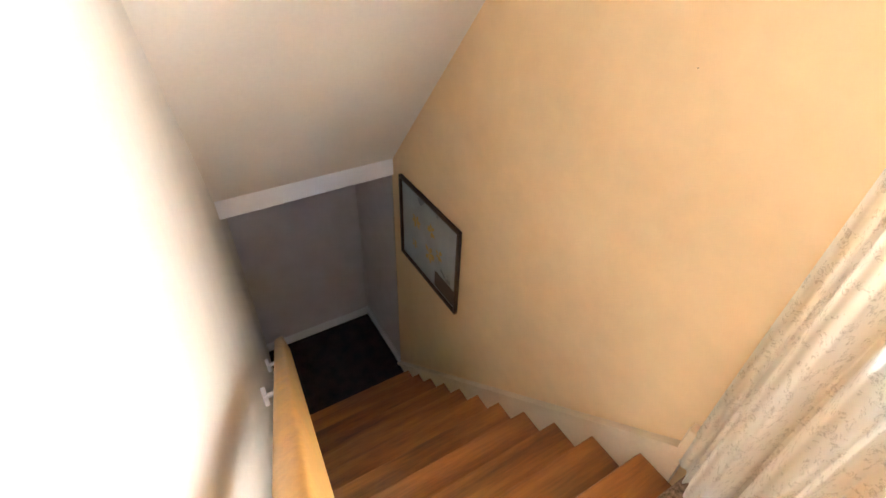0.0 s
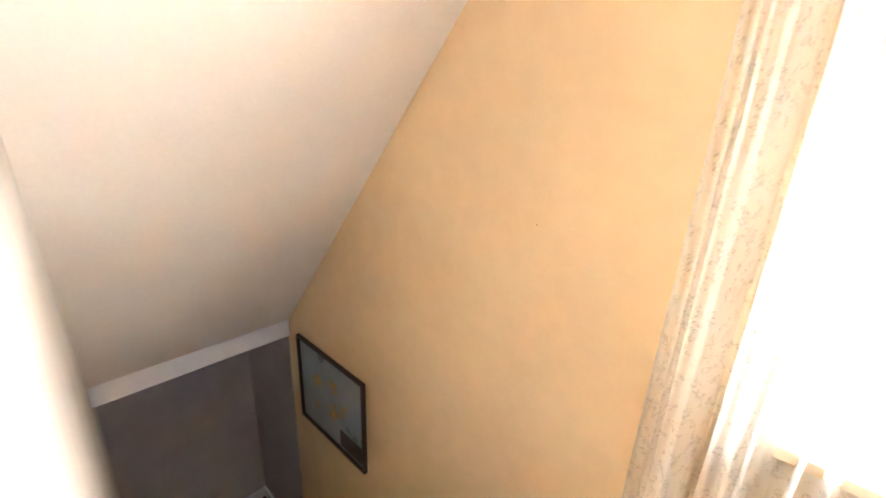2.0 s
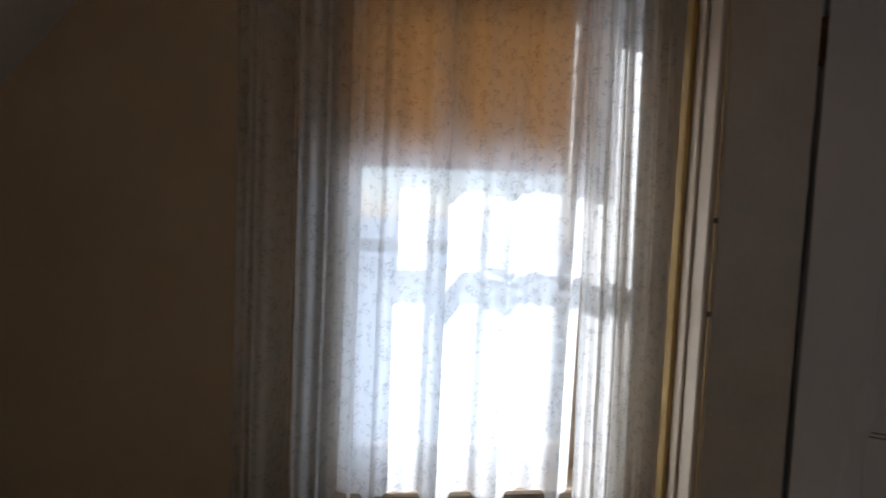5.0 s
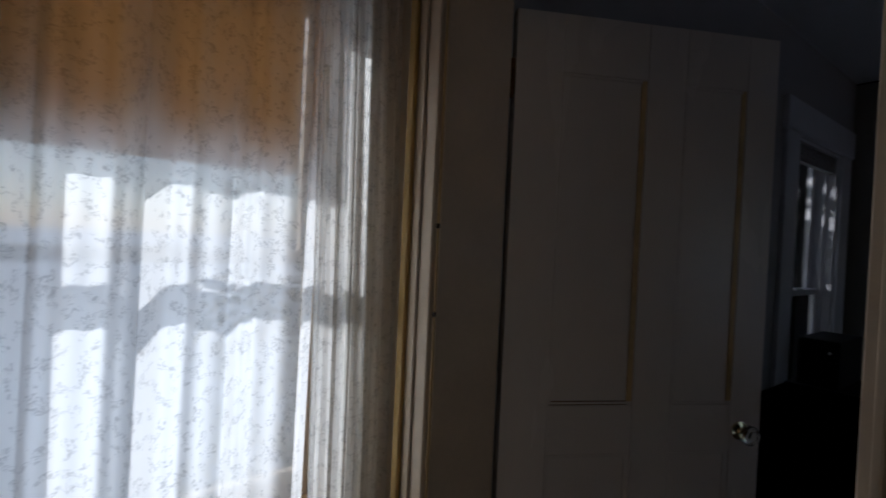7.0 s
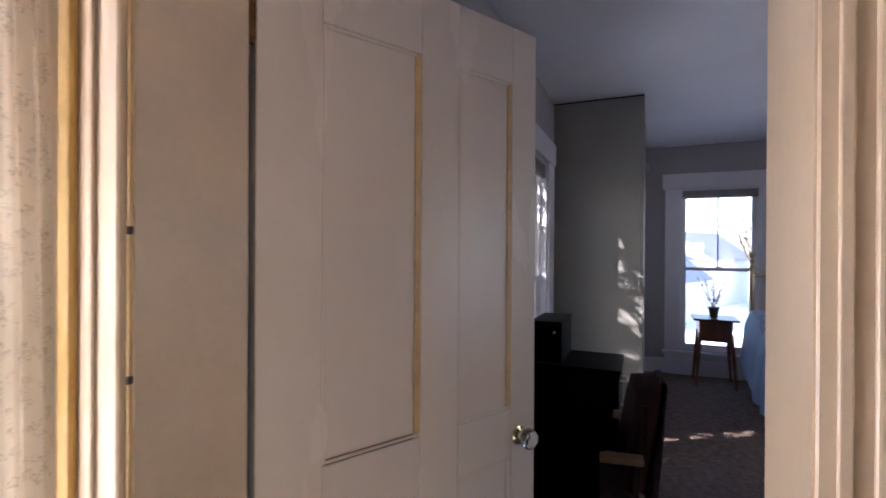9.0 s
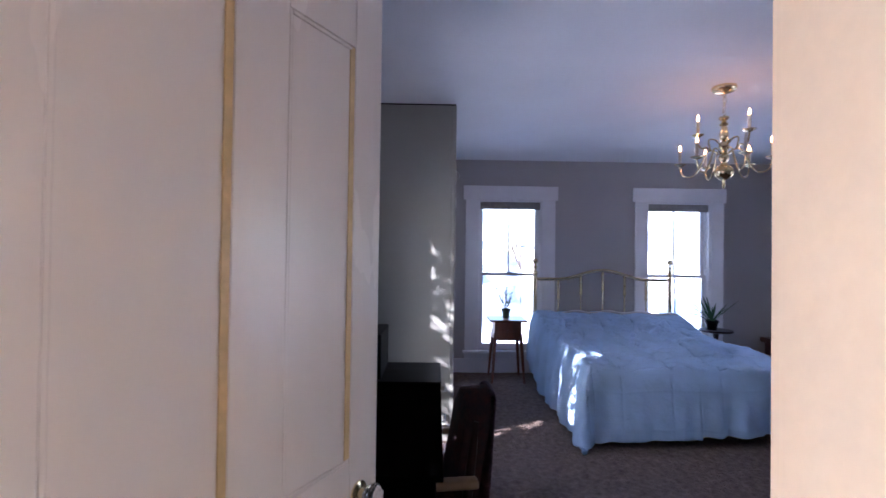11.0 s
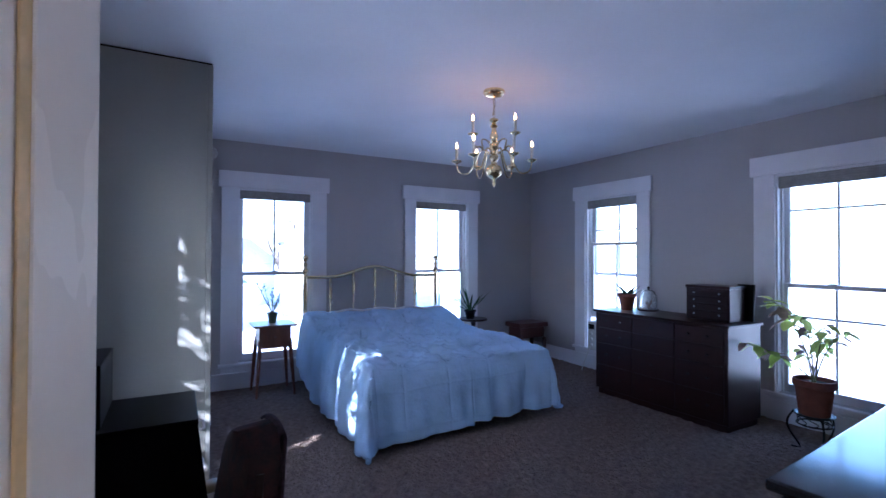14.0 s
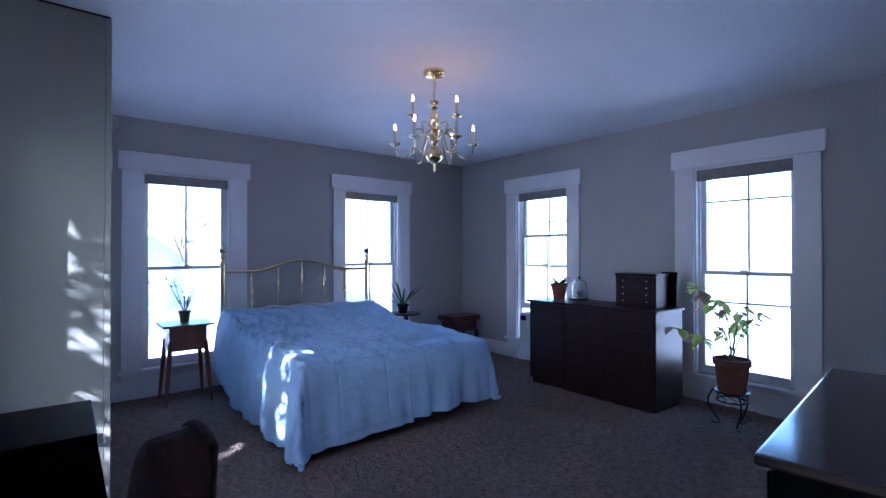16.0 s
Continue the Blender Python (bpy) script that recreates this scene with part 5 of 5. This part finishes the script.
# ---------------------------------------------------------------- chandelier
def chandelier():
    ch = thing("chandelier", "polished brass chandelier with lit candle bulbs on the ceiling", "chandelier", pose(2.42, 2.965, 0))
    bm = bmesh.new()
    lathe(bm, [(0.075, CEIL), (0.078, CEIL - 0.012), (0.07, CEIL - 0.03), (0.05, CEIL - 0.04), (0.02, CEIL - 0.046), (0.008, CEIL - 0.05)], 32)
    piece("canopy", bm, M_BRASS, ch, smooth=True)
    for k in range(7):
        bm = bmesh.new()
        z = CEIL - 0.06 - k * 0.02
        tube(bm, arc(lambda u: (0.008 * math.cos(u * 6.28) * (1 - k % 2), 0.008 * math.cos(u * 6.28) * (k % 2), z + 0.013 * math.sin(u * 6.28)), 13), 0.002, 6)
        piece("chain_link", bm, M_BRASS, ch, smooth=True)
    bm = bmesh.new()
    zt = 2.385
    lathe(bm, [(0.004, zt), (0.03, zt - 0.01), (0.032, zt - 0.022), (0.014, zt - 0.035), (0.018, zt - 0.05), (0.028, zt - 0.06), (0.016, zt - 0.075), (0.02, zt - 0.1), (0.03, zt - 0.13), (0.026, zt - 0.16), (0.014, zt - 0.175),
               (0.03, zt - 0.19), (0.034, zt - 0.21), (0.018, zt - 0.235), (0.016, zt - 0.26), (0.032, zt - 0.275), (0.034, zt - 0.295), (0.02, zt - 0.32), (0.024, zt - 0.335), (0.05, zt - 0.352), (0.062, zt - 0.38), (0.056, zt - 0.408), (0.03, zt - 0.43), (0.012, zt - 0.44), (0.008, zt - 0.46), (0.014, zt - 0.47), (0.008, zt - 0.485), (0.002, zt - 0.5)], 28)
    piece("column", bm, M_BRASS, ch, smooth=True)
    bm = bmesh.new()
    tube(bm, arc(lambda u: (0.03 * math.sin(u * 7) * (1 - u), 0.012 * math.sin(u * 9), CEIL - 0.05 - u * 0.15), 16), 0.0018, 5)
    piece("wire", bm, M_BRASS, ch)
    for tier, (count, reach, z0, cup, first) in enumerate(((3, 0.17, 2.19, 2.245, 0.95), (6, 0.268, 2.12, 2.07, 0.42))):
        for k in range(count):
            an = first + k * 2 * math.pi / count
            c, s = math.cos(an), math.sin(an)
            bm = bmesh.new()
            pts = [(0.03, z0), (0.06, z0 + 0.03), (0.1, z0 + 0.025), (reach * 0.5, z0 - 0.05), (reach * 0.66, cup - 0.075), (reach * 0.83, cup - 0.085), (reach * 0.96, cup - 0.06), (reach, cup)]
            path = []
            for i in range(len(pts) - 1):
                p0, p1, p2, p3 = (np.array(pts[max(0, min(len(pts) - 1, i + q))]) for q in (-1, 0, 1, 2))
                for u in (0, 0.33, 0.66):
                    path.append(0.5 * ((2 * p1) + (p2 - p0) * u + (2 * p0 - 5 * p1 + 4 * p2 - p3) * u * u + (3 * p1 - p0 - 3 * p2 + p3) * u ** 3))
            path.append(np.array(pts[-1]))
            tube(bm, [(r * c, r * s, z) for r, z in path], 0.0055, 8)
            arm = piece("arm", bm, M_BRASS, ch, smooth=True)
            at = (reach * c, reach * s, cup)
            bm = bmesh.new()
            lathe(bm, [(0.006, -0.012), (0.02, -0.004), (0.036, 0.004), (0.038, 0.01), (0.012, 0.012), (0.012, 0.016)], 20, at=at)
            piece("drip_pan", bm, M_BRASS, arm, smooth=True)
            bm = bmesh.new()
            lathe(bm, [(0.0105, 0.0125), (0.0105, 0.1), (0.007, 0.102)], 14, at=at)
            piece("candle_sleeve", bm, M_CANDLE, arm, smooth=True)
            bm = bmesh.new()
            lathe(bm, [(0.004, 0.1025), (0.0065, 0.108), (0.0075, 0.115), (0.006, 0.126), (0.0025, 0.137), (0.001, 0.144)], 14, at=at)
            piece("bulb", bm, M_BULB if not (tier == 1 and k == 4) else M_CANDLE, arm, smooth=True)


chandelier()

# ---------------------------------------------------------------- outdoors
GZ = -3.2
bm = bmesh.new()
n = 40
ring = [bm.verts.new((900 * math.cos(i * 2 * math.pi / n), 900 * math.sin(i * 2 * math.pi / n), GZ)) for i in range(n)]
bm.faces.new(ring)
tagged(piece("ground", bm, M_SNOW), "pale snowy ground around the house", "ground", kind="structure")


def house(x, y, w, d, h, turn, label):
    hs = thing("house", label, "house", pose(x, y, GZ, 0, 0, turn), group="neighbouring houses")
    box_piece("wall", (-w / 2, -d / 2, 0, w / 2, d / 2, h), M_SIDING, hs, bevel=0.02)
    bm = bmesh.new()
    rz = h + w * 0.42
    vs = [bm.verts.new(p) for p in ((-w / 2 - 0.4, -d / 2 - 0.4, h - 0.1), (0, -d / 2 - 0.4, rz), (w / 2 + 0.4, -d / 2 - 0.4, h - 0.1), (-w / 2 - 0.4, d / 2 + 0.4, h - 0.1), (0, d / 2 + 0.4, rz), (w / 2 + 0.4, d / 2 + 0.4, h - 0.1))]
    for q in ((0, 1, 2), (5, 4, 3), (0, 3, 4, 1), (1, 4, 5, 2), (0, 2, 5, 3)):
        bm.faces.new([vs[i] for i in q])
    piece("roof", bm, M_ROOF, hs)
    for s in range(3):
        for fl in range(2):
            cx = -w / 2 + w * (s + 0.5) / 3
            wn_ = box_piece("window", (cx - 0.45, -d / 2 - 0.05, 1.0 + fl * 2.7, cx + 0.45, -d / 2 - 0.005, 2.4 + fl * 2.7), M_WHITE, hs, bevel=0.01)
            # pane colour is pale in place of a sky reflection
            box_piece("pane", (cx - 0.36, -d / 2 - 0.06, 1.1 + fl * 2.7, cx + 0.36, -d / 2 - 0.0505, 2.3 + fl * 2.7), M_PICTURE, wn_, bevel=0)


house(-3.5, 34, 9, 8, 5.6, 12, "pale two storey house with dark gabled roof")
house(4.7, 46, 5.2, 8, 3.9, -28, "pale gabled house with slate roof")
house(0.9, 33, 4.4, 7, 2.7, -24, "low pale outbuilding with slate roof")
house(13, 40, 10, 8, 5.6, -8, "pale two storey house with dark gabled roof")


def bare_tree(x, y, height, seed, label):
    rnd = random.Random(seed)
    tr = thing("tree", label, "tree", pose(x, y, GZ), group="bare trees")
    bm, twigs = bmesh.new(), bmesh.new()

    def grow(p, d, ln, r, level):
        q = p + d * ln * 0.5 + Vector((rnd.uniform(-1, 1), rnd.uniform(-1, 1), 0)) * ln * 0.04
        e = q + (d + Vector((rnd.uniform(-1, 1), rnd.uniform(-1, 1), 0.15)) * 0.15).normalized() * ln * 0.5
        tube(bm if level < 2 else twigs, [p, q, e], [r, r * 0.85, r * 0.65], 6 if level < 2 else 4)
        if level < 5:
            for _ in range(3 if level else 5):
                an = rnd.uniform(0, 6.28)
                side = Vector((math.cos(an), math.sin(an), rnd.uniform(0.1, 0.8)))
                grow(p.lerp(e, rnd.uniform(0.55, 1)), (d * 0.6 + side * 0.6).normalized(), ln * rnd.uniform(0.5, 0.72), r * 0.5, level + 1)

    grow(Vector((0, 0, 0)), Vector((0.03, 0.02, 1)), height * 0.36, height * 0.018, 0)
    piece("trunk", bm, M_BARK, tr, smooth=True)
    tagged(piece("twigs", twigs, M_BARK, tr), kind="stuff")


bare_tree(9, 46, 13, 9, "bare leafless tree with fine twigs")


def shade_tree(x, y, count, gap, height=11.3, seed=77, spread=2.3):
    """A leafy evergreen near the west wall: it breaks the low sun into flecks or screens off the sky."""
    rnd = random.Random(seed)
    tr = thing("tree", "evergreen tree with dense drooping foliage screening the west side", "tree", pose(x, y, GZ), group="evergreens")
    bm = bmesh.new()
    tube(bm, [(0, 0, 0), (0.05, 0, height * 0.3), (0, 0.05, height * 0.62), (0, 0, height)], [0.18, 0.14, 0.09, 0.02], 8)
    for k in range(60):
        z = 1.5 + (height - 2) * k / 60
        an = k * 2.4
        ln = spread * (1 - z / (height * 1.15))
        tube(bm, [(0, 0, z), (math.cos(an) * ln * 0.6, math.sin(an) * ln * 0.6, z + 0.1), (math.cos(an) * ln, math.sin(an) * ln, z - 0.1)], [0.03, 0.018, 0.006], 5)
    piece("trunk", bm, M_BARK, tr)
    bm = bmesh.new()
    for k in range(count):
        z = rnd.uniform(0.4, height - 0.3)
        an = rnd.uniform(0, 6.2832)
        rr = spread * (1 - z / (height * 1.15)) * math.sqrt(rnd.random())
        p = Vector((math.cos(an) * rr, math.sin(an) * rr, z))
        if noise.noise(Vector((p.x * 4.5, p.y * 4.5, p.z * 13.0))) < gap:
            continue
        b = rnd.uniform(0, 6.28)
        blade_leaf(bm, p, (math.cos(b), math.sin(b), rnd.uniform(-0.5, 0.2)), rnd.uniform(0.09, 0.2), 0.032, 0.04, 2)
    tagged(piece("foliage", bm, M_DARKLEAF, tr), kind="stuff")


shade_tree(-2.5, 1.3, 19000, 0.0, spread=2.0)
shade_tree(-1.8, 9.4, 24000, -0.6, seed=78, spread=2.6)
# unseen tree, added to hold sky light off the closet front
shade_tree(-3.4, -4.6, 26000, -0.6, height=13.0, seed=79, spread=2.7)
